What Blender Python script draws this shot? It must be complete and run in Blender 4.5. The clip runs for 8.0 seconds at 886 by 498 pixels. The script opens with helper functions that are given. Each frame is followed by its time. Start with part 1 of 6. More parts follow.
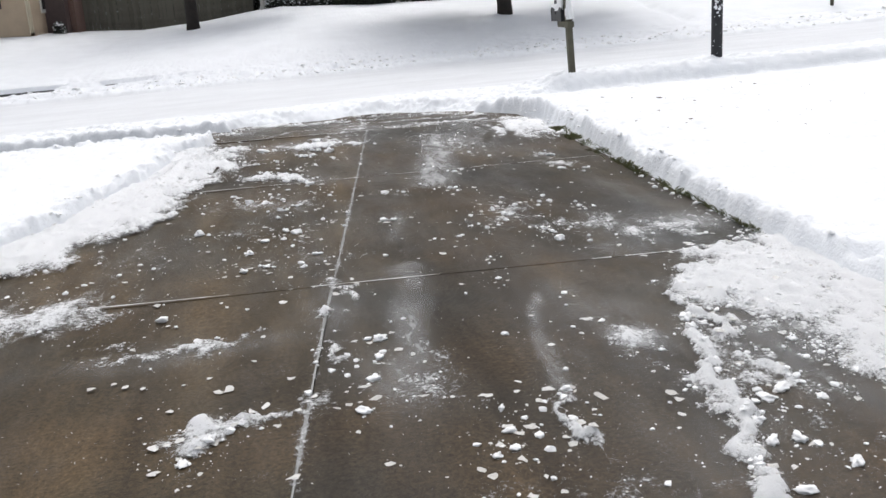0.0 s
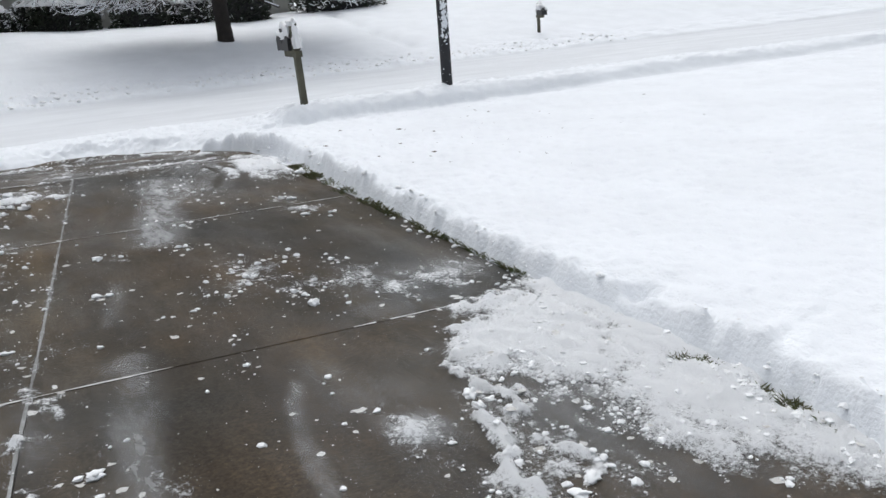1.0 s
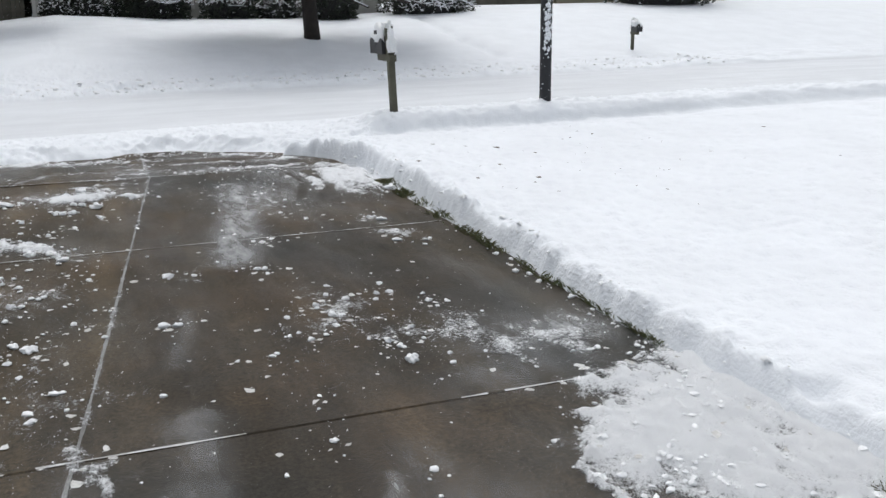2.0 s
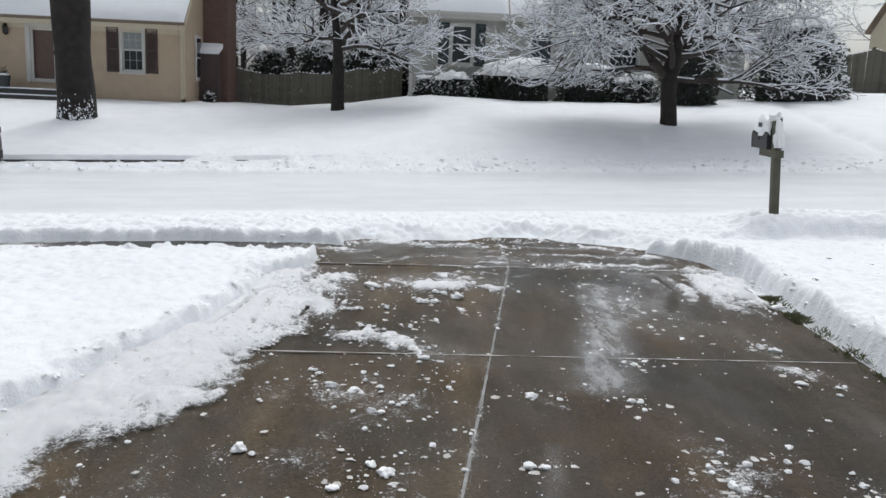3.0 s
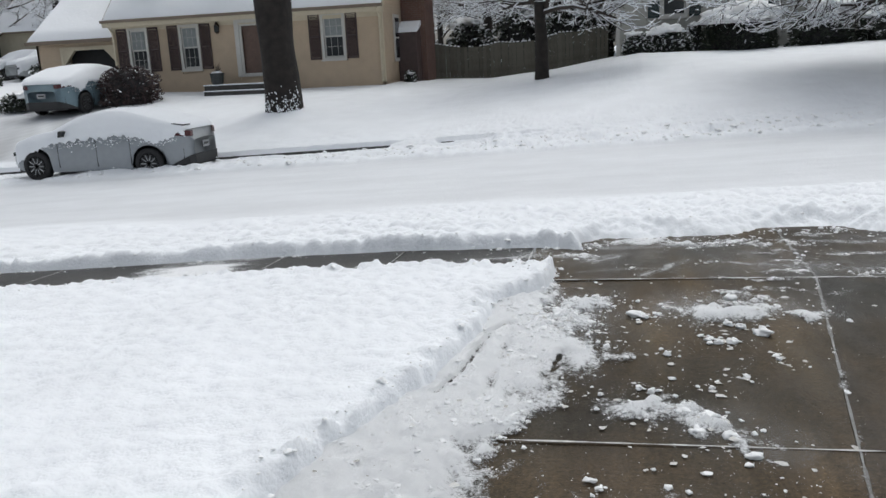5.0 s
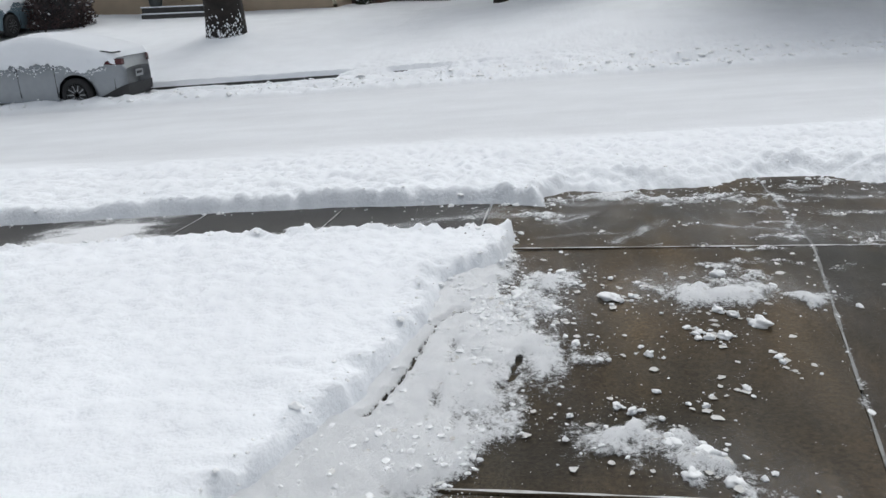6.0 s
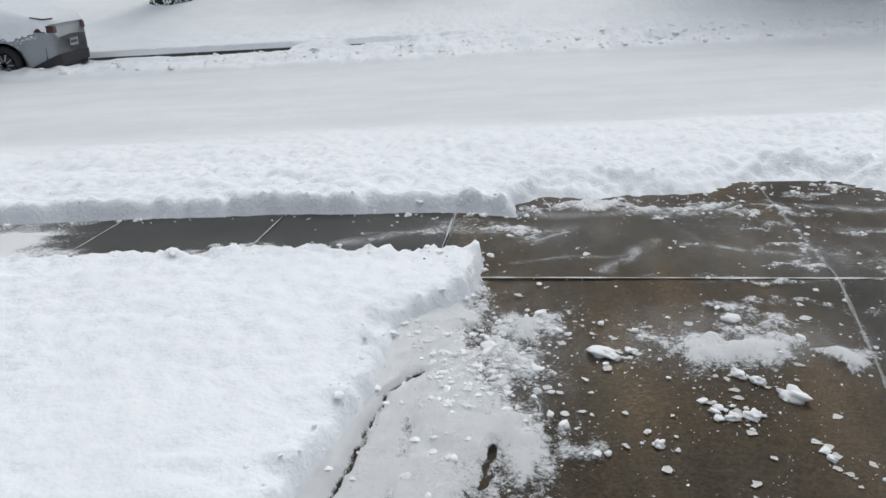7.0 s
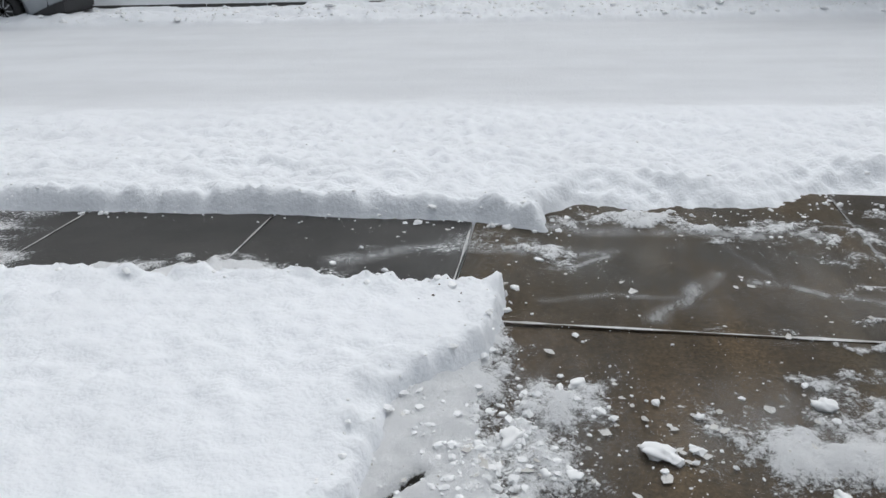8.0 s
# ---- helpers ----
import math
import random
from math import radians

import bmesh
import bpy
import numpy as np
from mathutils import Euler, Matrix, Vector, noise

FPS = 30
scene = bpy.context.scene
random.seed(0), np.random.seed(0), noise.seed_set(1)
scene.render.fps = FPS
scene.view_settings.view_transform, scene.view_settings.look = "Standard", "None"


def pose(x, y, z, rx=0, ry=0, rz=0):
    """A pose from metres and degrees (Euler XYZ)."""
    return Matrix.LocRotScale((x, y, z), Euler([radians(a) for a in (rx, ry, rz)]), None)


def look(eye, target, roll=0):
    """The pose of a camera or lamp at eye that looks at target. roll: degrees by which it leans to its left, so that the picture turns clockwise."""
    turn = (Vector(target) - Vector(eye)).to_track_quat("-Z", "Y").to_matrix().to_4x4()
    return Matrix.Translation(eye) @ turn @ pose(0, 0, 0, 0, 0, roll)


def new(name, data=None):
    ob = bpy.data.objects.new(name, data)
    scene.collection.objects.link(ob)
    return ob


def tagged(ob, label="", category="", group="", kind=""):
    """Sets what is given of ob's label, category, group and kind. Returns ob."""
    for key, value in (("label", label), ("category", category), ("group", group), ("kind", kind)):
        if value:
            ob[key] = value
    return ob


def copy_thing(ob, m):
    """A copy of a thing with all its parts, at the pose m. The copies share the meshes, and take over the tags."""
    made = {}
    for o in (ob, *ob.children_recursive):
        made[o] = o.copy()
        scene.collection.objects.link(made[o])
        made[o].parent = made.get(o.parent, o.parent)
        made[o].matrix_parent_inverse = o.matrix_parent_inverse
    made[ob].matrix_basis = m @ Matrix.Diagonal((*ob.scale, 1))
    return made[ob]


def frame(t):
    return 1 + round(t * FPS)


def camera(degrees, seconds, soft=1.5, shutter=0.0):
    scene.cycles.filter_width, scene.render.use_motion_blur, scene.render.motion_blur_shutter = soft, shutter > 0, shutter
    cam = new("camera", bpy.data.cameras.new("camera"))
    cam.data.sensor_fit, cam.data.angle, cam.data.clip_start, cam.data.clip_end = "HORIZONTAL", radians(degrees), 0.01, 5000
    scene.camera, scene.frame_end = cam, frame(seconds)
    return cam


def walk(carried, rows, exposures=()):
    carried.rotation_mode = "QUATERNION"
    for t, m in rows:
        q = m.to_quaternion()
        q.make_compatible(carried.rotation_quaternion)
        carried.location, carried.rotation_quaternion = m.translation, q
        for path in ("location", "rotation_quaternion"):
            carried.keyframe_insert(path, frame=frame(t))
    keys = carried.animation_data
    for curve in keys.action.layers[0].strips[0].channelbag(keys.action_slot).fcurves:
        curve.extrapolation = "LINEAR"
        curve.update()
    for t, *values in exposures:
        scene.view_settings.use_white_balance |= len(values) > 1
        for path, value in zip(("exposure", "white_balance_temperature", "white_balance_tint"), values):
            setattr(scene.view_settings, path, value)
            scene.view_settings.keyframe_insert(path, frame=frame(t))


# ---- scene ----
cam = camera(55.8, 8.0)
PATH = [
    (0, (0.075, 1.122, 1.557), (0.430, 3.003, 0.979), -2.4),
    (0.5, (0.058, 1.460, 1.584), (0.726, 3.261, 1.028), -2.4),
    (1, (0.257, 1.807, 1.581), (1.191, 3.489, 1.035), -2.1),
    (1.2, (0.308, 1.932, 1.598), (1.295, 3.586, 1.058), -1.3),
    (2.3, (0.347, 2.883, 1.590), (0.956, 4.721, 1.088), 2.3),
    (2.5, (0.335, 3.060, 1.601), (0.769, 4.955, 1.128), 2.5),
    (3, (0.193, 3.423, 1.642), (0.265, 5.387, 1.268), 2.6),
    (3.2, (0.142, 3.531, 1.653), (0.080, 5.500, 1.306), 2.5),
    (3.5, (0.045, 3.785, 1.670), (-0.255, 5.737, 1.355), 1.9),
    (4, (-0.125, 4.225, 1.678), (-0.644, 6.135, 1.391), 0.9),
    (4.5, (-0.195, 4.565, 1.644), (-0.604, 6.490, 1.290), -1.2),
    (5, (-0.238, 4.993, 1.657), (-0.643, 6.899, 1.208), -2.9),
    (5.2, (-0.256, 5.167, 1.660), (-0.649, 7.063, 1.161), -3.2),
    (6.3, (-0.327, 6.149, 1.692), (-0.601, 8.019, 1.038), -1.9),
    (6.5, (-0.356, 6.333, 1.691), (-0.607, 8.200, 1.019), -1.4),
    (7, (-0.402, 6.785, 1.694), (-0.618, 8.647, 0.999), -1.5),
    (7.5, (-0.397, 7.253, 1.697), (-0.648, 9.100, 0.973), -0.7),
    (8, (-0.499, 7.669, 1.698), (-0.748, 9.489, 0.908), 0.4),
]
EXPOSURES = [(0, 0.03, 6500, 10), (0.5, 0.02, 6450, 9), (1, -0.25, 6300, 8), (2.5, -0.26, 6350, 8), (3, -0.20, 6350, 8), (3.5, -0.24, 6350, 7), (4, -0.46, 6350, 7), (4.5, -0.37, 6350, 7), (5, -0.36, 6350, 7), (6.5, -0.39, 6300, 7), (7, -0.42, 6300, 7), (7.5, -0.53, 6300, 7), (8, -0.49, 6300, 7)]
walk(cam, [(t, look(eye, target, roll)) for t, eye, target, roll in PATH], EXPOSURES)

# ---- light ----
world = bpy.data.worlds.new("overcast_sky")
scene.world = world
world.use_nodes = True
wn, wl = world.node_tree.nodes, world.node_tree.links
sky = wn.new("ShaderNodeTexSky")
sky.sky_type, sky.sun_disc = "NISHITA", False
sky.sun_elevation, sky.sun_rotation = radians(62), radians(20)
sky.air_density, sky.dust_density, sky.ozone_density = 1.0, 4.0, 1.0
grey = wn.new("ShaderNodeHueSaturation")
grey.inputs["Saturation"].default_value = 0.30
wl.new(sky.outputs[0], grey.inputs["Color"])
wl.new(grey.outputs[0], wn["Background"].inputs["Color"])
wn["Background"].inputs["Strength"].default_value = 0.17
sun_data = bpy.data.lights.new("sun", "SUN")
sun_data.energy, sun_data.angle, sun_data.color = 0.95, radians(75), (1.0, 0.97, 0.93)
sun = new("sun", sun_data)
sun.matrix_world = look((-4, 7, 18), (0, 0, 0))


# ---- materials ----
def mat(name, color, rough=0.6, metal=0.0, vary=0.15, scale=8.0, bump=0.0, bump_scale=60.0, color2=None, fine=90.0, spec=0.5, random_piece=0.0):
    """A surface with colour variation at two scales and a fine relief."""
    m = bpy.data.materials.new(name)
    m.use_nodes = True
    nt = m.node_tree
    b = nt.nodes["Principled BSDF"]
    b.inputs["Roughness"].default_value = rough
    b.inputs["Metallic"].default_value = metal
    b.inputs["Specular IOR Level"].default_value = spec
    co = nt.nodes.new("ShaderNodeTexCoord")
    big = nt.nodes.new("ShaderNodeTexNoise")
    big.inputs["Scale"].default_value, big.inputs["Detail"].default_value = scale, 5
    small = nt.nodes.new("ShaderNodeTexNoise")
    small.inputs["Scale"].default_value, small.inputs["Detail"].default_value = fine, 3
    nt.links.new(co.outputs["Object"], big.inputs["Vector"])
    nt.links.new(co.outputs["Object"], small.inputs["Vector"])
    mix = nt.nodes.new("ShaderNodeMath")
    mix.operation = "MULTIPLY_ADD"
    mix.inputs[1].default_value = 0.4
    nt.links.new(small.outputs["Fac"], mix.inputs[0])
    nt.links.new(big.outputs["Fac"], mix.inputs[2])
    last = mix.outputs[0]
    if random_piece:
        info = nt.nodes.new("ShaderNodeObjectInfo")
        add = nt.nodes.new("ShaderNodeMath")
        add.operation = "MULTIPLY_ADD"
        add.inputs[1].default_value = random_piece
        nt.links.new(info.outputs["Random"], add.inputs[0])
        nt.links.new(last, add.inputs[2])
        last = add.outputs[0]
    ramp = nt.nodes.new("ShaderNodeValToRGB")
    c2 = color2 or tuple(c * (1 - vary) for c in color)
    c1 = color if color2 else tuple(min(1, c * (1 + vary)) for c in color)
    ramp.color_ramp.elements[0].position, ramp.color_ramp.elements[1].position = 0.45, 0.95 + random_piece
    ramp.color_ramp.elements[0].color = (*c2, 1)
    ramp.color_ramp.elements[1].color = (*c1, 1)
    nt.links.new(last, ramp.inputs[0])
    nt.links.new(ramp.outputs[0], b.inputs["Base Color"])
    if bump:
        bn = nt.nodes.new("ShaderNodeTexNoise")
        bn.inputs["Scale"].default_value, bn.inputs["Detail"].default_value = bump_scale, 6
        nt.links.new(co.outputs["Object"], bn.inputs["Vector"])
        bp = nt.nodes.new("ShaderNodeBump")
        bp.inputs["Strength"].default_value, bp.inputs["Distance"].default_value = 0.6, bump
        nt.links.new(bn.outputs["Fac"], bp.inputs["Height"])
        nt.links.new(bp.outputs["Normal"], b.inputs["Normal"])
    return m


SNOW = mat("snow", (0.84, 0.86, 0.89), 0.75, vary=0.04, scale=1.5, bump=0.014, bump_scale=42, spec=0.2)
LUMP_SNOW = mat("snow_lump", (0.88, 0.885, 0.89), 0.8, vary=0.03, scale=2, spec=0.1)
FLAKE = mat("grey_ice_flake", (0.74, 0.74, 0.73), 0.6, scale=3, color2=(0.42, 0.40, 0.37), fine=60, spec=0.4)
SNOW_FAR = mat("snow_soft", (0.84, 0.86, 0.89), 0.8, vary=0.03, scale=0.8, bump=0.02, bump_scale=9, spec=0.15)
WALK = mat("sidewalk_concrete", (0.060, 0.057, 0.054), 0.55, scale=2, color2=(0.026, 0.025, 0.024), fine=60, bump=0.003, bump_scale=120, spec=0.2)
SEALANT = mat("joint_filler", (0.36, 0.365, 0.36), 0.6, scale=3.5, color2=(0.06, 0.055, 0.048), fine=70, bump=0.004)
ICE = mat("joint_ice", (0.7, 0.71, 0.72), 0.5, scale=6, color2=(0.3, 0.28, 0.25), fine=40)
KERB = mat("kerb_concrete", (0.05, 0.048, 0.045), 0.7, vary=0.3, scale=4, bump=0.003)
SIDING = mat("tan_siding", (0.46, 0.365, 0.262), 0.55, vary=0.07, scale=3)
SIDING_GREY = mat("grey_green_siding", (0.40, 0.395, 0.355), 0.55, vary=0.07, scale=3)
SIDING_FAR = mat("pale_siding", (0.40, 0.36, 0.27), 0.55, vary=0.08, scale=3)
TRIM = mat("cream_trim", (0.53, 0.47, 0.35), 0.5, vary=0.06)
WHITE = mat("white_paint", (0.52, 0.51, 0.48), 0.5, vary=0.05)
GUTTER = mat("brown_gutter", (0.16, 0.12, 0.085), 0.45, vary=0.15)
SHUTTER = mat("plum_brown_shutter", (0.062, 0.040, 0.038), 0.5, vary=0.15)
SHUTTER_TEAL = mat("dark_teal_shutter", (0.035, 0.055, 0.058), 0.5, vary=0.15)
DOOR_DARK = mat("dark_red_brown_door", (0.10, 0.058, 0.042), 0.4, vary=0.2)
# near-black colour standing in for shade inside rooms and bushes
SHADE_BLACK = mat("painted_shade", (0.02, 0.02, 0.021), 0.8, vary=0.2)
CURTAIN = mat("pale_curtain", (0.23, 0.25, 0.25), 0.8, vary=0.2, scale=14)
BRICK = mat("red_brick", (0.105, 0.058, 0.045), 0.8, vary=0.4, scale=6, bump=0.006, random_piece=0.3)
MORTAR = mat("mortar", (0.16, 0.13, 0.11), 0.9, vary=0.2)
BLOCK = mat("foundation_block", (0.14, 0.11, 0.09), 0.85, vary=0.25, scale=5)
FENCE = mat("weathered_fence_wood", (0.092, 0.086, 0.069), 0.85, vary=0.35, scale=5, bump=0.004, bump_scale=30, random_piece=0.35)
POSTWOOD = mat("mossy_post_wood", (0.12, 0.115, 0.08), 0.85, scale=7, color2=(0.06, 0.057, 0.042), bump=0.006, bump_scale=35)
BARK = mat("dark_wet_bark", (0.030, 0.024, 0.020), 0.9, scale=5, color2=(0.010, 0.008, 0.007), bump=0.03, bump_scale=14)
TWIG = mat("twig_bark", (0.05, 0.04, 0.034), 0.9, vary=0.3, scale=6, bump=0.008)
LEAF = mat("evergreen_leaf", (0.022, 0.030, 0.018), 0.55, vary=0.5, scale=20)
LEAF_RED = mat("dark_red_leaf", (0.035, 0.018, 0.018), 0.6, vary=0.5, scale=20)
GRASS = mat("grass_blade", (0.11, 0.145, 0.055), 0.6, scale=14, color2=(0.17, 0.15, 0.08))
DEADLEAF = mat("dead_leaf", (0.075, 0.05, 0.03), 0.8, vary=0.4)
SILVER = mat("silver_car_paint", (0.29, 0.31, 0.33), 0.3, metal=0.35, vary=0.06)
BLUEGREY = mat("blue_grey_car_paint", (0.16, 0.23, 0.27), 0.3, metal=0.3, vary=0.06)
WHITECAR = mat("pale_car_paint", (0.35, 0.37, 0.38), 0.3, vary=0.05)
RUBBER = mat("tyre_rubber", (0.016, 0.016, 0.017), 0.8, vary=0.3)
RIM = mat("alloy_rim", (0.30, 0.31, 0.32), 0.35, metal=0.8, vary=0.1)
BLACK = mat("black_plastic", (0.018, 0.018, 0.02), 0.5, vary=0.2)
BLACKPOLE = mat("black_painted_metal", (0.018, 0.019, 0.022), 0.7, vary=0.3, scale=12)
REDLIGHT = mat("red_lens", (0.07, 0.018, 0.02), 0.25, vary=0.1)
POTTERY = mat("dark_planter", (0.03, 0.035, 0.035), 0.5, vary=0.2)
BRONZE = mat("dark_bronze", (0.05, 0.035, 0.025), 0.4, metal=0.5)
GLASS = mat("window_glass", (0.03, 0.034, 0.038), 0.06, vary=0.2, spec=0.6)
GLOW = bpy.data.materials.new("warm_lamp_glass")
GLOW.use_nodes = True
GLOW.node_tree.nodes["Principled BSDF"].inputs["Emission Color"].default_value = (1.0, 0.72, 0.35, 1)
GLOW.node_tree.nodes["Principled BSDF"].inputs["Emission Strength"].default_value = 6.0



def concrete(name, tones):
    """Wet brown concrete: rusty and grey tones, long streaks along the drive, fine pitted grain."""
    m = bpy.data.materials.new(name)
    m.use_nodes = True
    t = m.node_tree
    b = t.nodes["Principled BSDF"]
    co = t.nodes.new("ShaderNodeTexCoord")

    def nz(scale, detail, stretch=(1, 1, 1), rough=0.6):
        mp = t.nodes.new("ShaderNodeMapping")
        mp.inputs["Scale"].default_value = stretch
        t.links.new(co.outputs["Object"], mp.inputs["Vector"])
        n = t.nodes.new("ShaderNodeTexNoise")
        n.inputs["Scale"].default_value, n.inputs["Detail"].default_value, n.inputs["Roughness"].default_value = scale, detail, rough
        t.links.new(mp.outputs[0], n.inputs["Vector"])
        return n.outputs["Fac"]

    def ramp(fac, stops):
        r = t.nodes.new("ShaderNodeValToRGB")
        r.color_ramp.elements[0].position, r.color_ramp.elements[0].color = stops[0][0], (*stops[0][1], 1)
        r.color_ramp.elements[1].position, r.color_ramp.elements[1].color = stops[-1][0], (*stops[-1][1], 1)
        for p, c in stops[1:-1]:
            r.color_ramp.elements.new(p).color = (*c, 1)
        t.links.new(fac, r.inputs[0])
        return r.outputs[0]

    def mixc(a, c, fac, kind="MIX"):
        x = t.nodes.new("ShaderNodeMix")
        x.data_type, x.blend_type = "RGBA", kind
        if isinstance(fac, float):
            x.inputs[0].default_value = fac
        else:
            t.links.new(fac, x.inputs[0])
        t.links.new(a, x.inputs[6])
        t.links.new(c, x.inputs[7])
        return x.outputs[2]
    tone = ramp(nz(0.55, 4), list(zip((0.32, 0.50, 0.66), tones)))
    streak = ramp(nz(3.2, 6, (1.0, 0.16, 1.0)), [(0.30, (0.50, 0.49, 0.48)), (0.52, (1.0, 1.0, 1.0)), (0.72, (1.65, 1.62, 1.56))])
    grain = ramp(nz(60, 7, rough=0.85), [(0.34, (0.25, 0.24, 0.22)), (0.50, (1.0, 1.0, 1.0)), (0.68, (2.3, 2.25, 2.15))])
    cross = ramp(nz(30, 3, (0.25, 2.0, 1.0)), [(0.35, (0.93, 0.93, 0.93)), (0.65, (1.06, 1.06, 1.06))])
    c = mixc(mixc(mixc(tone, streak, 0.95, "MULTIPLY"), grain, 0.8, "MULTIPLY"), cross, 1.0, "MULTIPLY")
    t.links.new(c, b.inputs["Base Color"])
    rr = t.nodes.new("ShaderNodeMapRange")
    rr.inputs["From Min"].default_value, rr.inputs["From Max"].default_value = 0.35, 0.65
    rr.inputs["To Min"].default_value, rr.inputs["To Max"].default_value = 0.34, 0.72
    t.links.new(nz(1.8, 5, (1.0, 0.4, 1.0)), rr.inputs["Value"])
    t.links.new(rr.outputs[0], b.inputs["Roughness"])
    b.inputs["Specular IOR Level"].default_value = 0.16
    bp = t.nodes.new("ShaderNodeBump")
    bp.inputs["Strength"].default_value, bp.inputs["Distance"].default_value = 0.7, 0.004
    t.links.new(nz(85, 6, rough=0.75), bp.inputs["Height"])
    t.links.new(bp.outputs["Normal"], b.inputs["Normal"])
    return m


CONCRETE = concrete("wet_brown_concrete", [(0.083, 0.057, 0.031), (0.056, 0.042, 0.025), (0.034, 0.030, 0.022)])
CONCRETE_GREY = concrete("wet_grey_concrete", [(0.070, 0.048, 0.027), (0.043, 0.034, 0.023), (0.024, 0.023, 0.019)])

# snow of the ground: driven and ploughed snow is greyer than fresh snow
PACKED = SNOW.copy()
PACKED.name = "snow_packed_and_fresh"
pt = PACKED.node_tree
pa = pt.nodes.new("ShaderNodeAttribute")
pa.attribute_name = "cover"
pm = pt.nodes.new("ShaderNodeMix")
pm.data_type = "RGBA"
pm.inputs[7].default_value = (0.42, 0.43, 0.445, 1)
old = pt.nodes["Principled BSDF"].inputs["Base Color"].links[0].from_socket
pt.links.new(old, pm.inputs[6])
pt.links.new(pa.outputs["Fac"], pm.inputs[0])
pt.links.new(pm.outputs[2], pt.nodes["Principled BSDF"].inputs["Base Color"])

# thin snow and slush: the sheet lets the slab show where it is thinner than its own grain
SLUSH = bpy.data.materials.new("slush_film")
SLUSH.use_nodes = True
nt = SLUSH.node_tree
bs = nt.nodes["Principled BSDF"]
bs.inputs["Base Color"].default_value = (0.90, 0.91, 0.925, 1)
bs.inputs["Roughness"].default_value = 0.65
bs.inputs["Specular IOR Level"].default_value = 0.25
att = nt.nodes.new("ShaderNodeAttribute")
att.attribute_name = "cover"
tc = nt.nodes.new("ShaderNodeTexCoord")
n1 = nt.nodes.new("ShaderNodeTexNoise")
n1.inputs["Scale"].default_value, n1.inputs["Detail"].default_value, n1.inputs["Roughness"].default_value = 48, 9, 0.85
nt.links.new(tc.outputs["Object"], n1.inputs["Vector"])
ad = nt.nodes.new("ShaderNodeMath")
ad.operation = "MULTIPLY_ADD"
ad.inputs[1].default_value = 2.0
nt.links.new(n1.outputs["Fac"], ad.inputs[0])
nt.links.new(att.outputs["Fac"], ad.inputs[2])
mr = nt.nodes.new("ShaderNodeMapRange")
mr.interpolation_type = "SMOOTHSTEP"
mr.inputs["From Min"].default_value, mr.inputs["From Max"].default_value = 1.38, 1.86
nt.links.new(ad.outputs[0], mr.inputs["Value"])
film = nt.nodes.new("ShaderNodeMath")
film.operation = "MULTIPLY"
film.inputs[1].default_value = 1.0
nt.links.new(mr.outputs[0], film.inputs[0])
n2 = nt.nodes.new("ShaderNodeTexNoise")
n2.inputs["Scale"].default_value, n2.inputs["Detail"].default_value, n2.inputs["Roughness"].default_value = 9, 7, 0.7
stretch = nt.nodes.new("ShaderNodeMapping")
stretch.inputs["Scale"].default_value = (1.0, 0.35, 1.0)
nt.links.new(tc.outputs["Object"], stretch.inputs["Vector"])
nt.links.new(stretch.outputs[0], n2.inputs["Vector"])
streaky = nt.nodes.new("ShaderNodeMapRange")
streaky.inputs["From Min"].default_value, streaky.inputs["From Max"].default_value = 0.32, 0.68
streaky.inputs["To Min"].default_value, streaky.inputs["To Max"].default_value = 0.05, 1.15
nt.links.new(n2.outputs["Fac"], streaky.inputs["Value"])
thin = nt.nodes.new("ShaderNodeAttribute")
thin.attribute_name = "veil"
veil_alpha = nt.nodes.new("ShaderNodeMath")
veil_alpha.operation = "MULTIPLY"
veil_alpha.use_clamp = True
nt.links.new(thin.outputs["Fac"], veil_alpha.inputs[0])
nt.links.new(streaky.outputs[0], veil_alpha.inputs[1])
both = nt.nodes.new("ShaderNodeMath")
both.operation = "MAXIMUM"
nt.links.new(film.outputs[0], both.inputs[0])
nt.links.new(veil_alpha.outputs[0], both.inputs[1])
nt.links.new(both.outputs[0], bs.inputs["Alpha"])
sb = nt.nodes.new("ShaderNodeBump")
sb.inputs["Strength"].default_value, sb.inputs["Distance"].default_value = 0.8, 0.022
nt.links.new(n1.outputs["Fac"], sb.inputs["Height"])
nt.links.new(sb.outputs["Normal"], bs.inputs["Normal"])


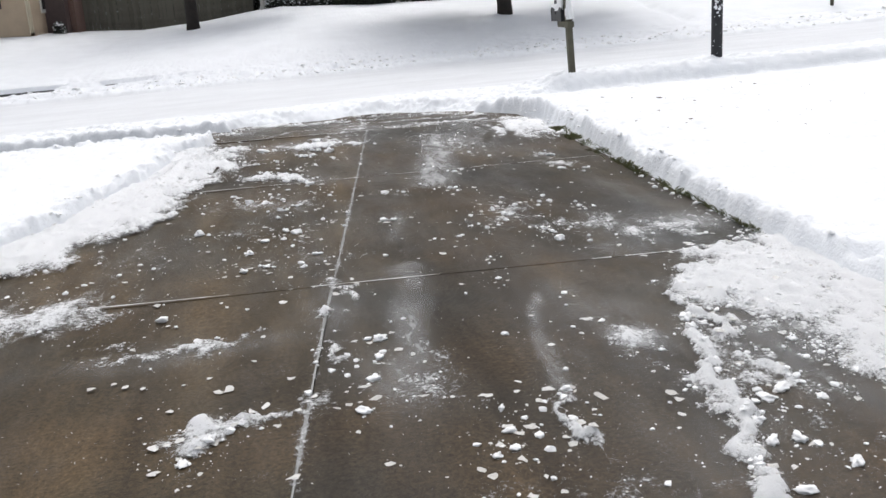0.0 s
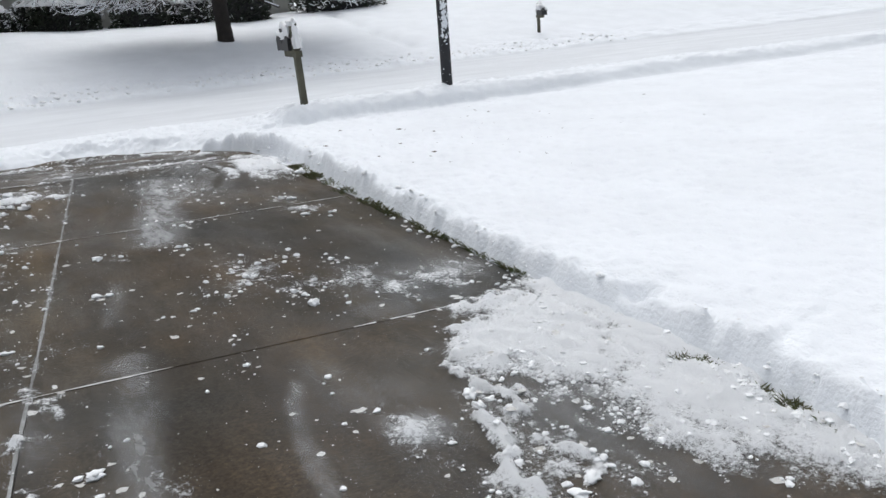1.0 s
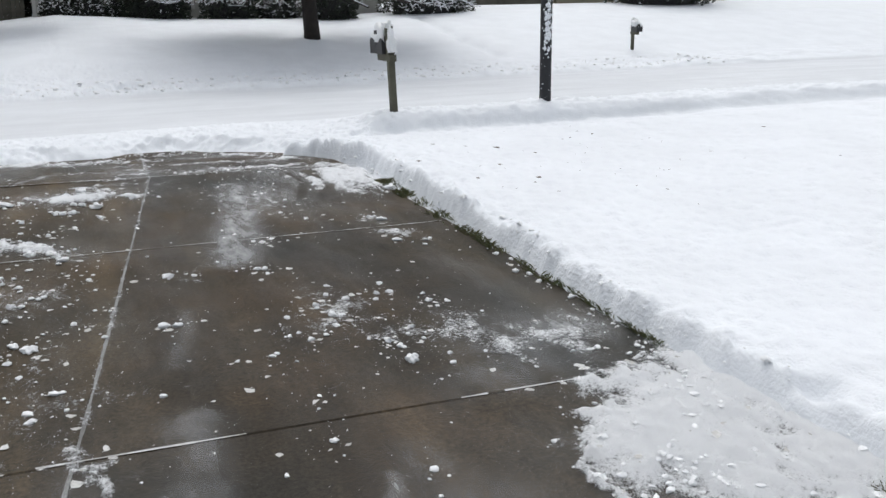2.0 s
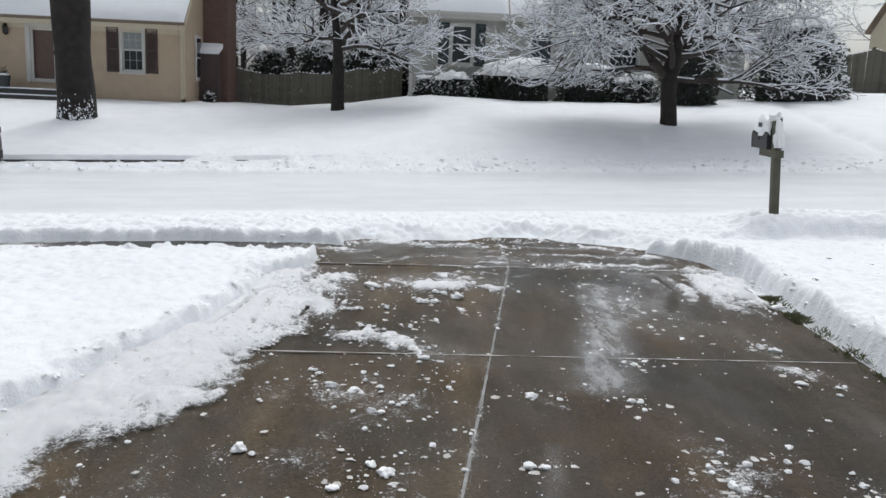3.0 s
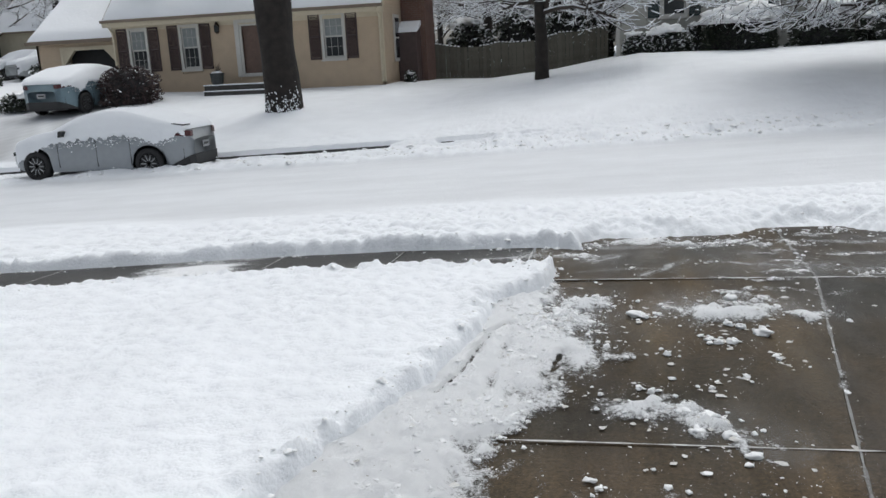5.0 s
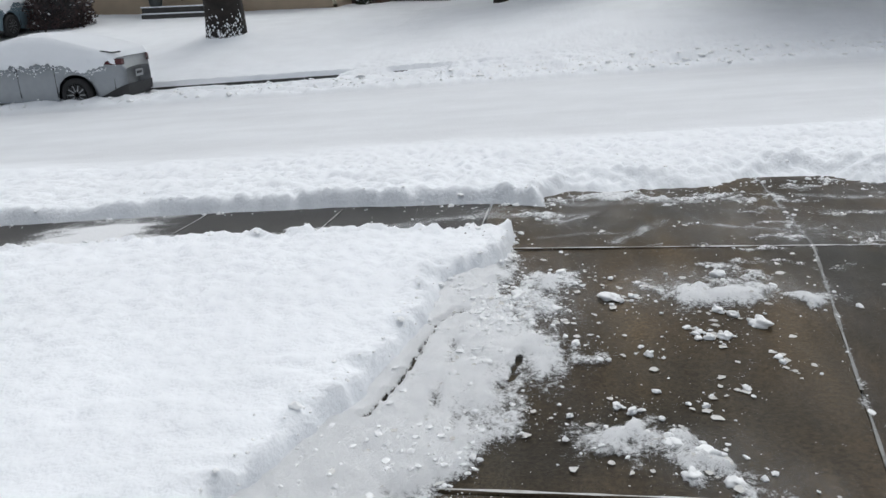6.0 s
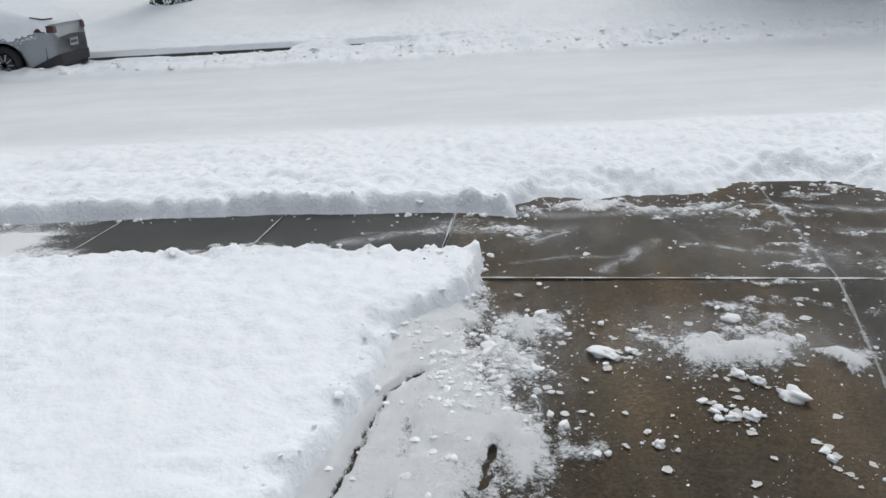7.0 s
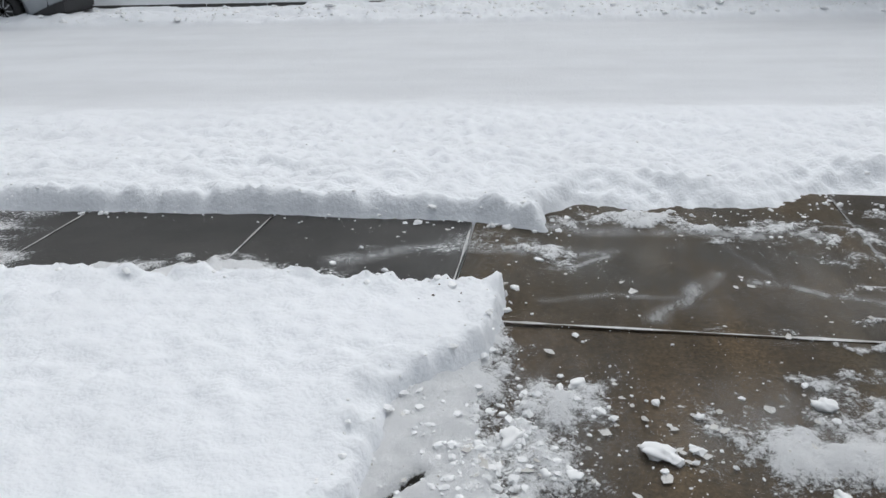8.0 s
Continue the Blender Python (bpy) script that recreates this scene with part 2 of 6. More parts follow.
# ---- mesh helpers ----
class Build:
    """Collects vertices and faces for one mesh."""

    def __init__(self):
        self.v, self.f = [], []

    def face(self, *pts):
        n = len(self.v)
        self.v += [tuple(p) for p in pts]
        self.f.append(tuple(range(n, n + len(pts))))
        return self

    def box(self, x0, y0, z0, x1, y1, z1):
        return self.prism([(x0, y0), (x1, y0), (x1, y1), (x0, y1)], z0, z1)

    def prism(self, poly, a, b, axis="z"):
        """A polygon pushed along an axis: x,y along z; x,z along y; y,z along x."""
        put = {"z": lambda p, c: (p[0], p[1], c), "y": lambda p, c: (p[0], c, p[1]), "x": lambda p, c: (c, p[0], p[1])}[axis]
        n, k = len(self.v), len(poly)
        self.v += [put(p, a) for p in poly] + [put(p, b) for p in poly]
        self.f += [tuple(n + i for i in reversed(range(k))), tuple(n + k + i for i in range(k))]
        self.f += [(n + i, n + (i + 1) % k, n + k + (i + 1) % k, n + k + i) for i in range(k)]
        return self

    def tube(self, p, q, r0, r1, sides=6, cap=False):
        p, q = Vector(p), Vector(q)
        d = (q - p).normalized()
        a = d.orthogonal().normalized()
        b = d.cross(a)
        n = len(self.v)
        for c, r in ((p, r0), (q, r1)):
            for i in range(sides):
                w = 2 * math.pi * i / sides
                self.v.append(tuple(c + r * (math.cos(w) * a + math.sin(w) * b)))
        self.f += [(n + i, n + (i + 1) % sides, n + sides + (i + 1) % sides, n + sides + i) for i in range(sides)]
        if cap:
            self.f += [tuple(n + i for i in reversed(range(sides))), tuple(n + sides + i for i in range(sides))]
        return self

    def lathe(self, profile, c=(0, 0, 0), sides=16, axis="z"):
        n, k = len(self.v), len(profile)
        for r, h in profile:
            for i in range(sides):
                w = 2 * math.pi * i / sides
                u, s = r * math.cos(w), r * math.sin(w)
                self.v.append((c[0] + u, c[1] + s, c[2] + h) if axis == "z" else (c[0] + u, c[1] + h, c[2] + s))
        for j in range(k - 1):
            self.f += [(n + j * sides + i, n + j * sides + (i + 1) % sides, n + (j + 1) * sides + (i + 1) % sides, n + (j + 1) * sides + i) for i in range(sides)]
        self.f += [tuple(n + i for i in reversed(range(sides))), tuple(n + (k - 1) * sides + i for i in range(sides))]
        return self

    def mesh(self, name, material, smooth=False):
        me = bpy.data.meshes.new(name)
        me.from_pydata(self.v, [], self.f)
        me.materials.append(material)
        if smooth:
            me.polygons.foreach_set("use_smooth", [True] * len(me.polygons))
        me.update()
        return me


def thing(name, loc=(0, 0, 0), rz=0, label="", category="", group="", kind=""):
    ob = new(name)
    ob.matrix_basis = pose(*loc, 0, 0, rz)
    return tagged(ob, label, category, group, kind)


def part(name, bld, material, parent, label="", smooth=False, kind=""):
    ob = new(name, bld if isinstance(bld, bpy.types.Mesh) else bld.mesh(name, material, smooth))
    ob.parent = parent
    return tagged(ob, label, kind=kind)


def at(ob, x, y, z, rx=0, ry=0, rz=0):
    ob.matrix_basis = pose(x, y, z, rx, ry, rz)
    return ob


def grid_mesh(name, X, Y, Z, material, cover=None, veiled=None):
    """A sheet from arrays of the same shape."""
    h, w = X.shape
    me = bpy.data.meshes.new(name)
    co = np.stack([X, Y, Z], -1).reshape(-1, 3).astype(np.float32)
    idx = np.arange(h * w).reshape(h, w)
    q = np.stack([idx[:-1, :-1], idx[:-1, 1:], idx[1:, 1:], idx[1:, :-1]], -1).reshape(-1, 4)
    me.vertices.add(len(co))
    me.vertices.foreach_set("co", co.ravel())
    me.loops.add(q.size)
    me.loops.foreach_set("vertex_index", q.ravel().astype(np.int32))
    me.polygons.add(len(q))
    me.polygons.foreach_set("loop_start", np.arange(0, q.size, 4, dtype=np.int32))
    me.polygons.foreach_set("use_smooth", np.ones(len(q), bool))
    me.update(calc_edges=True)
    me.materials.append(material)
    if cover is not None:
        me.attributes.new("cover", "FLOAT", "POINT").data.foreach_set("value", cover.ravel().astype(np.float32))
    if veiled is not None:
        me.attributes.new("veil", "FLOAT", "POINT").data.foreach_set("value", veiled.ravel().astype(np.float32))
    return me


def lattice(ix, iy, seed):
    h = (ix * 374761393 + iy * 668265263 + seed * 974634777) & 0xFFFFFFFF
    h = ((h ^ (h >> 13)) * 1274126177) & 0xFFFFFFFF
    return ((h ^ (h >> 16)) & 0xFFFF) / 65535.0


def vnoise(x, y, seed=0):
    ix, iy = np.floor(x).astype(np.int64), np.floor(y).astype(np.int64)
    fx, fy = x - ix, y - iy
    fx, fy = fx * fx * (3 - 2 * fx), fy * fy * (3 - 2 * fy)
    a, b = lattice(ix, iy, seed), lattice(ix + 1, iy, seed)
    c, d = lattice(ix, iy + 1, seed), lattice(ix + 1, iy + 1, seed)
    return (a * (1 - fx) + b * fx) * (1 - fy) + (c * (1 - fx) + d * fx) * fy


def fbm(x, y, seed=0, octaves=4):
    s, a, t = 0.0, 0.5, 0.0
    for k in range(octaves):
        s, t = s + a * vnoise(x * 2**k, y * 2**k, seed + 17 * k), t + a
        a *= 0.5
    return s / t


def step(a, b, x):
    u = np.clip((x - a) / (b - a), 0, 1)
    return u * u * (3 - 2 * u)


def polygon_distance(poly, x, y):
    """Distance to a polygon's outline, negative inside."""
    best, inside = np.full(x.shape, 1e9), np.zeros(x.shape, bool)
    for (x0, y0), (x1, y1) in zip(poly, poly[1:] + poly[:1]):
        ex, ey = x1 - x0, y1 - y0
        u = np.clip(((x - x0) * ex + (y - y0) * ey) / (ex * ex + ey * ey), 0, 1)
        best = np.minimum(best, np.hypot(x - x0 - u * ex, y - y0 - u * ey))
        if y0 != y1:
            inside ^= ((y0 > y) != (y1 > y)) & (x < (x1 - x0) * (y - y0) / (y1 - y0) + x0)
    return np.where(inside, -best, best)


def blob(x, y, cx, cy, rx, ry, turn=0.0):
    c, s = math.cos(radians(turn)), math.sin(radians(turn))
    u, v = (x - cx) * c + (y - cy) * s, -(x - cx) * s + (y - cy) * c
    return np.exp(-((u / rx) ** 2 + (v / ry) ** 2))


# ---- the lie of the land ----
KERB_Y, HOUSE_Y = 23.45, 33.6
TRAIL = [(12.6, 32.0), (12.2, 29.0), (11.95, 27.2), (11.81, 25.6), (11.84, 24.0)]


def bare(x, y):
    """Height of the hard ground: driveway, street and the far lawns."""
    x, y = np.asarray(x, float), np.asarray(y, float)
    mid = np.clip(x, -1.5, 3.2)
    near = 0.012 * mid + 0.034 * np.clip(x - mid, -60, 60) - 0.022 * np.clip(-2.5 - x, 0, 6) + 0.0100 * np.minimum(y, 10.7) - 0.045 * np.clip(y - 10.7, 0, 1.6) * (1 - step(3.0, 4.2, x))
    road = -0.19 + 0.040 * np.clip(x, -60, 60)
    s = np.clip((y - KERB_Y + 0.1) / 12, 0, 1)
    rise = np.interp(x, [-30, -22, -17.5, -14, -8, -5, -2.5, 0.5, 4, 8, 12, 17, 30], [2.15, 1.85, 1.60, 1.32, 1.06, 0.84, 0.97, 1.34, 1.16, 1.10, 1.2, 1.45, 1.5]) * (1 - (1 - s) ** 1.7)
    far = road + 0.14 + rise + 0.004 * np.clip(y - 36, 0, 200) + 0.07 * np.clip(y - 36, 0, 8) * step(-18, -24, x)
    z = near + (road - near) * step(12.4, 14.2, y)
    return np.where(y > KERB_Y - 0.10, far, z)


CLEARED = [(-2.9, -6), (-2.6, 5.0), (-2.1, 6.4), (-1.82, 6.86), (-1.66, 7.13), (-1.47, 7.62), (-1.37, 8.02), (-1.24, 8.36), (-1.12, 8.65), (-1.03, 9.1), (-0.98, 9.5), (-0.96, 9.86), (-0.97, 9.98), (-0.80, 10.16), (-0.69, 10.34), (-0.66, 10.65),
           (-0.66, 10.93), (-1.4, 10.86), (-3, 10.86), (-50, 10.86), (-50, 11.90), (-3, 11.87), (-0.92, 11.85), (-0.50, 11.72), (-0.49, 12.05), (0.35, 12.10), (0.85, 12.18), (1.03, 12.40), (1.25, 12.54), (1.6, 12.46), (1.85, 12.20), (2.39, 11.95), (2.85, 11.45), (3.12, 10.6), (3.08, 9.4), (3.02, 8.4), (2.95, 7.4), (2.91, 6.6), (2.88, 5.6), (2.87, 4.7), (2.86, 4.0), (2.80, 3.5), (2.74, 3.2), (2.7, -6)]


def trodden(x, y):
    """A faint line of footprints on the far lawn."""
    out = np.zeros(np.shape(x))
    for (x0, y0), (x1, y1) in zip(TRAIL, TRAIL[1:]):
        ex, ey = x1 - x0, y1 - y0
        u = np.clip(((x - x0) * ex + (y - y0) * ey) / (ex * ex + ey * ey), 0, 1)
        out = np.maximum(out, np.exp(-(np.hypot(x - x0 - u * ex, y - y0 - u * ey) / 0.24) ** 2))
    return out


def garage_drive(x, y):
    """The driven strip from the street up to the garage of the tan house."""
    side = x + 0.55 * (y - 31) + 0.6 * (fbm(x, y, 36) - 0.5)
    side = np.where(y > 31, x + 0.6 * (fbm(x, y, 36) - 0.5), side)
    return step(-16.6, -17.3, side) * step(-23.6, -22.8, side) * step(23.6, 24.4, y) * (1 - step(34, 34.6, y))


def snow_top(x, y):
    """Height of the snow cover."""
    g = bare(x, y)
    edge = polygon_distance(CLEARED, x, y)
    rag = 0.045 * (fbm(x * 4, y * 4, 3) - 0.5) + 0.045 * (fbm(x * 13, y * 13, 5) - 0.5)
    verge = step(11.45, 11.7, y)
    apron = step(11.75, 11.95, y) * step(-0.55, -0.3, x) * (1 - step(3.0, 3.6, x))
    left = step(0.0, -0.6, x) * (1 - step(10.9, 11.3, y))
    right = step(2.0, 2.7, x) * (1 - step(10.2, 11.0, y))
    sharp = step(-0.02, 0.045 + 0.04 * right + 0.05 * verge + 0.42 * apron, edge + rag * (1 + 2.5 * apron))
    sharp = sharp + 0.10 * np.sin(np.pi * sharp) * (fbm(x * 9, y * 9, 4) - 0.5) * 2
    crest = np.exp(-((edge - 0.07) / 0.09) ** 2)
    depth = 0.19 - 0.065 * left * (1 + 0.4 * step(10.1, 10.8, y) + 0.5 * step(-2.0, -5.0, x)) - 0.015 * right - 0.075 * verge + 0.03 * (fbm(x * 0.5, y * 0.5, 8) - 0.5)
    depth = depth + crest * (0.05 * (fbm(x * 6, y * 6, 9) - 0.4) + 0.10 * (fbm(x * 13, y * 13, 10, 3) - 0.5)) + 0.10 * right * np.exp(-((edge - 0.15) / 0.3) ** 2) * (fbm(x * 1.7, y * 1.7, 13) - 0.5) - 0.12 * np.exp(-((x - 3.0) / 0.08) ** 2 - ((y - 4.75) / 0.10) ** 2)
    depth = depth + 0.16 * step(3.2, 4.2, x) * step(11.95, 12.3, y) * (1 - step(13.0, 14.2, y))
    # the buried sidewalk beyond the driveway: a shallow trough below the thrown-up verge
    trough = step(3.2, 4.2, x) * step(10.9, 11.3, y) * (1 - step(12.02, 12.14, y + 0.12 * (fbm(x * 1.5, y * 0, 67) - 0.5) + 0.05 * (fbm(x * 7, y * 7, 68) - 0.5)))
    depth = depth - 0.05 * trough * (1 - 0.75 * step(8.0, 9.5, x))
    near = (1 - step(5, 9, np.abs(x - 0.5)))
    lumps = 0.016 * (fbm(x * 4, y * 4, 11) - 0.5) + 0.034 * (fbm(x * 10, y * 10, 12, 3) - 0.5) + 0.032 * near * (fbm(x * 17, y * 17, 69, 2) - 0.5) * (0.5 + fbm(x * 1.2, y * 1.2, 70))
    # thrown-up berm between sidewalk and street
    berm = step(11.75, 12.4, y) * (1 - step(14.6, 15.8, y))
    depth = depth + berm * (0.01 + 0.07 * (fbm(x * 0.9, y * 1.3, 21) - 0.4) + 0.05 * (fbm(x * 3, y * 3, 28) - 0.5) + 0.065 * (fbm(x * 8, y * 8, 22, 3) - 0.5) + 0.04 * (fbm(x * 16, y * 16, 29, 2) - 0.5))
    depth = depth + 0.07 * blob(x, y, 1.5, 13.6, 1.1, 0.8) + 0.05 * blob(x, y, 2.6, 12.9, 0.7, 0.5)
    # ploughed street
    on_road = step(14.6, 15.9, y + 1.0 * (fbm(x * 0.5, y * 0.9, 23) - 0.5)) * (1 - step(21.0, 21.35, y))
    road = 0.035 + 0.012 * (fbm(x * 0.6, y * 5, 24) - 0.5) + 0.05 * np.clip(fbm(x * 2, y * 2, 25) - 0.66, 0, 1)
    depth = depth * (1 - on_road) + road * on_road
    lumps = lumps * (1 - 0.85 * on_road)
    # ridge left by the plough on the far side
    ridge = step(21.0, 21.4, y) * (1 - step(KERB_Y - 0.55, KERB_Y - 0.25, y))
    depth = np.where(ridge > 0, depth * (1 - ridge) + ridge * (0.10 - 0.05 * step(22.2, 22.8, y) * (1 - step(-4.0, 0.0, x)) + 0.22 * (fbm(x * 1.3, y * 2, 31) - 0.3) * step(21.0, 21.6, y) * (1 - step(22.2, 22.9, y)) + 0.14 * (fbm(x * 5, y * 5, 32) - 0.5)), depth)
    gutter = step(KERB_Y - 0.31, KERB_Y - 0.25, y + 0.08 * (fbm(x * 5, y * 0, 104) - 0.5)) * (1 - step(KERB_Y - 0.17, KERB_Y - 0.13, y))
    bury = step(-5.5, -1.0, x + 3 * (fbm(x * 0.8, y * 0, 38) - 0.5)) + step(0.50, 0.72, fbm(x * 1.6, y * 0, 39)) * 0.8 * step(-7.0, -4.0, x)
    bury = np.clip(bury, 0, 1)
    depth = depth * (1 - gutter * (1 - bury) * step(0.30, 0.52, fbm(x * 0.6, y * 0, 33, 2) + 0.25 * (fbm(x * 3, y * 0, 35) - 0.5)))
    beyond = step(KERB_Y - 0.10 - 0.8 * bury, KERB_Y - 0.03 + 0.6 * bury, y + 0.9 * bury * (fbm(x * 2.5, y * 2.5, 64) - 0.5))
    depth = depth * (1 - beyond) + beyond * (0.13 + 0.05 * (fbm(x * 0.4, y * 0.4, 34) - 0.5))
    depth = depth + 0.14 * bury * step(KERB_Y - 1.5, KERB_Y - 0.2, y) * (y <= KERB_Y - 0.10)
    lumps = lumps * (1 - 0.7 * step(KERB_Y + 0.5, KERB_Y + 2, y)) + 0.07 * bury * np.exp(-((y - KERB_Y + 0.2) / 0.5) ** 2) * (fbm(x * 5, y * 5, 65) - 0.5)
    for tx, ty, rise, wide in ((-9.25, 27.2, 0.24, 0.95), (6.95, 26.3, 0.22, 0.7)):
        depth = depth + rise * np.exp(-((x - tx) ** 2 + (y - ty) ** 2) / wide ** 2)
    depth = depth * (1 - 0.7 * garage_drive(x, y))
    # old footprints across the far lawn
    trail = trodden(x, y)
    depth = depth - 0.16 * trail * (0.4 + fbm(x * 3, y * 3, 14))
    return np.where(sharp > 0, g - 0.05 + (depth + lumps + 0.05) * sharp, g - 0.05)


def packed(x, y):
    """Where wheels and the plough have pressed and soiled the snow."""
    road = step(14.8, 16.0, y + 1.0 * (fbm(x * 0.5, y * 0.9, 23) - 0.5)) * (1 - step(21.0, 21.3, y))
    ruts = fbm((x + 0.6 * y) * 1.6, y * 0.35, 40)
    return np.clip(road * (0.31 + 0.25 * (fbm(x * 0.5, y * 3, 37) - 0.5)) + garage_drive(x, y) * (0.58 + 1.2 * (ruts - 0.42)), 0, 1)


def spaced(stops):
    """Coordinates with a given spacing from stop to stop."""
    out = []
    for (a, d), (b, e) in zip(stops, stops[1:]):
        p = a
        while p < b - 1e-6:
            out.append(p)
            p += max(d + (e - d) * (p - a) / (b - a), 0.01)
    return np.array(out + [stops[-1][0]])


gx = spaced([(-600, 120), (-60, 4), (-22, 0.35), (-8, 0.08), (-3.2, 0.026), (-2.2, 0.021), (3.3, 0.021), (4.2, 0.03), (8, 0.07), (13, 0.10), (24, 0.35), (60, 4), (600, 120)])
gy = spaced([(-300, 60), (-8, 2.0), (1.5, 0.07), (3, 0.03), (6, 0.024), (12.6, 0.024), (15.5, 0.045), (21, 0.14), (21.1, 0.07), (22.9, 0.07), (23.0, 0.03), (23.5, 0.03), (24.2, 0.10), (29, 0.14), (29.1, 0.3), (40, 0.5), (70, 5), (900, 160)])
GX, GY = np.meshgrid(gx, gy)
ground = tagged(new("ground", grid_mesh("ground", GX, GY, snow_top(GX, GY), PACKED, packed(GX, GY))), "deep fresh snow over lawns, verge and street", "snow", kind="structure")

# ---- driveway and sidewalk slabs ----


def slab_mesh(name, corners, material, gap=0.003, thick=0.14):
    """A cast slab with rounded edges on the slope of the ground; corners anticlockwise."""
    c = [Vector((x, y)) for x, y in corners]
    mid = sum(c, Vector((0, 0))) / 4
    b = Build()
    rings = []
    for inset, drop in ((gap, -thick), (gap, -0.005), (gap + 0.006, 0.0)):
        ring = []
        for p in c:
            d = mid - p
            q = p + Vector((math.copysign(inset, d.x), math.copysign(inset, d.y)))
            ring.append((q.x, q.y, float(bare(q.x, q.y)) + drop))
        rings.append(ring)
    b.v = [p for r in rings for p in r]
    for j in range(2):
        b.f += [(4 * j + i, 4 * j + (i + 1) % 4, 4 * j + 4 + (i + 1) % 4, 4 * j + 4 + i) for i in range(4)]
    b.f.append((8, 9, 10, 11))
    return b.mesh(name, material)


def joint_x(y):
    return float(np.interp(y, [-5, 3.59, 5.07, 5.8, 8.22, 10.67, 12.6], [-1.15, 0.01, 0.21, 0.325, 0.685, 1.05, 1.128]))


def row_y(k, x):
    """The cross joints of the driveway, from near to far."""
    y, slope = [(-5.0, 0), (-2.4, -0.03), (0.2, -0.05), (2.8, -0.055), (5.535, -0.042), (8.21, 0.003), (10.66, 0.012), (12.66, 0.02)][k]
    return y + slope * x


driveway = thing("driveway", label="wet brown concrete driveway slabs partly cleared of snow", category="driveway", kind="structure")
for k in range(7):
    for side in (0, 1):
        ends = []
        for kk in (k, k + 1):
            xl, xr = (-2.6 if k < 6 else -0.90, None) if side == 0 else (None, 2.97)
            row = []
            for xx in (xl, xr):
                if xx is None:
                    xx = joint_x(row_y(kk, 0.6))
                row.append((xx, row_y(kk, xx)))
            ends.append(row)
        part("slab", slab_mesh("slab", [ends[0][0], ends[0][1], ends[1][1], ends[1][0]], CONCRETE_GREY if side else CONCRETE), CONCRETE, driveway)


def strip(points, width, lift, seed, cut=0.0, jitter=0.25):
    """A narrow uneven strip along a line on the ground."""
    b = Build()
    n = len(points)
    left, right = [], []
    for i, (x, y) in enumerate(points):
        (x0, y0), (x1, y1) = points[max(i - 1, 0)], points[min(i + 1, n - 1)]
        d = Vector((x1 - x0, y1 - y0)).normalized()
        w = width * (1 + jitter * (float(fbm(np.array(x * 9.0), np.array(y * 9.0), seed)) - 0.5) * 4) / 2
        z = float(bare(x, y)) + lift
        left.append((x - d.y * w, y + d.x * w, z))
        right.append((x + d.y * w, y - d.x * w, z))
    for i in range(n - 1):
        x, y = points[i]
        if float(fbm(np.array(x * 2.2), np.array(y * 2.2), seed + 5)) > cut:
            b.face(left[i], right[i], right[i + 1], left[i + 1])
    return b


line = [(joint_x(y), y) for y in np.arange(0.5, 12.62, 0.05)]
part("joint_filler", strip(line, 0.013, 0.003, 2, 0.22, 0.5), SEALANT, driveway, "pale sealant line along the middle joint")
for k, cut in ((4, 0.36), (5, 0.33), (6, 0.12)):
    line = [(x, row_y(k, x)) for x in np.arange(-1.4, 2.94, 0.04)]
    part("joint_snow", strip(line, 0.010 if k < 6 else 0.015, 0.004, k, cut, 0.6), ICE, driveway, "snow packed into the cross joint")

sidewalk = thing("sidewalk", label="dark wet concrete sidewalk slabs cleared to a narrow strip", category="sidewalk", kind="structure")
for i in range(24):
    x0 = -0.91 - 1.12 * (i + 1)
    part("slab", slab_mesh("slab", [(x0, 10.74), (x0 + 1.12, 10.74), (x0 + 1.12, 12.05), (x0, 12.05)], WALK, 0.004), WALK, sidewalk)

for i in range(5):
    line = [(-0.91 - 1.12 * i + 0.001 * math.sin(9 * y), y) for y in np.arange(10.95, 11.84, 0.04)]
    part("joint_snow", strip(line, 0.008, 0.004, 20 + i, 0.42, 0.6), ICE, sidewalk, "snow packed into the joint")

kerb = Build()
for i in range(29):
    x0 = -36 + 1.2 * i
    for a, c in ((x0, x0 + 1.19),):
        za, zc = float(bare(a, KERB_Y - 0.5)), float(bare(c, KERB_Y - 0.5))
        n = len(kerb.v)
        for x, z in ((a, za), (c, zc)):
            kerb.v += [(x, KERB_Y - 0.16, z - 0.1), (x, KERB_Y - 0.13, z + 0.135), (x, KERB_Y - 0.11, z + 0.15), (x, KERB_Y + 0.02, z + 0.15), (x, KERB_Y + 0.02, z - 0.1)]
        kerb.f += [(n + j, n + (j + 1) % 5, n + 5 + (j + 1) % 5, n + 5 + j) for j in range(5)]
tagged(new("kerb", kerb.mesh("kerb", KERB)), "grey concrete kerb at the far side of the street", "kerb", kind="structure")
gut = Build()
for i in range(72):
    a, c = -36 + i, -35 + i
    gut.face((a, KERB_Y - 0.55, float(bare(a, 20)) + 0.006), (c, KERB_Y - 0.55, float(bare(c, 20)) + 0.006), (c, KERB_Y - 0.14, float(bare(c, 20)) + 0.006), (a, KERB_Y - 0.14, float(bare(a, 20)) + 0.006))
tagged(new("street_gutter", gut.mesh("street_gutter", KERB)), "dark wet street gutter along the far kerb", "gutter", kind="structure")


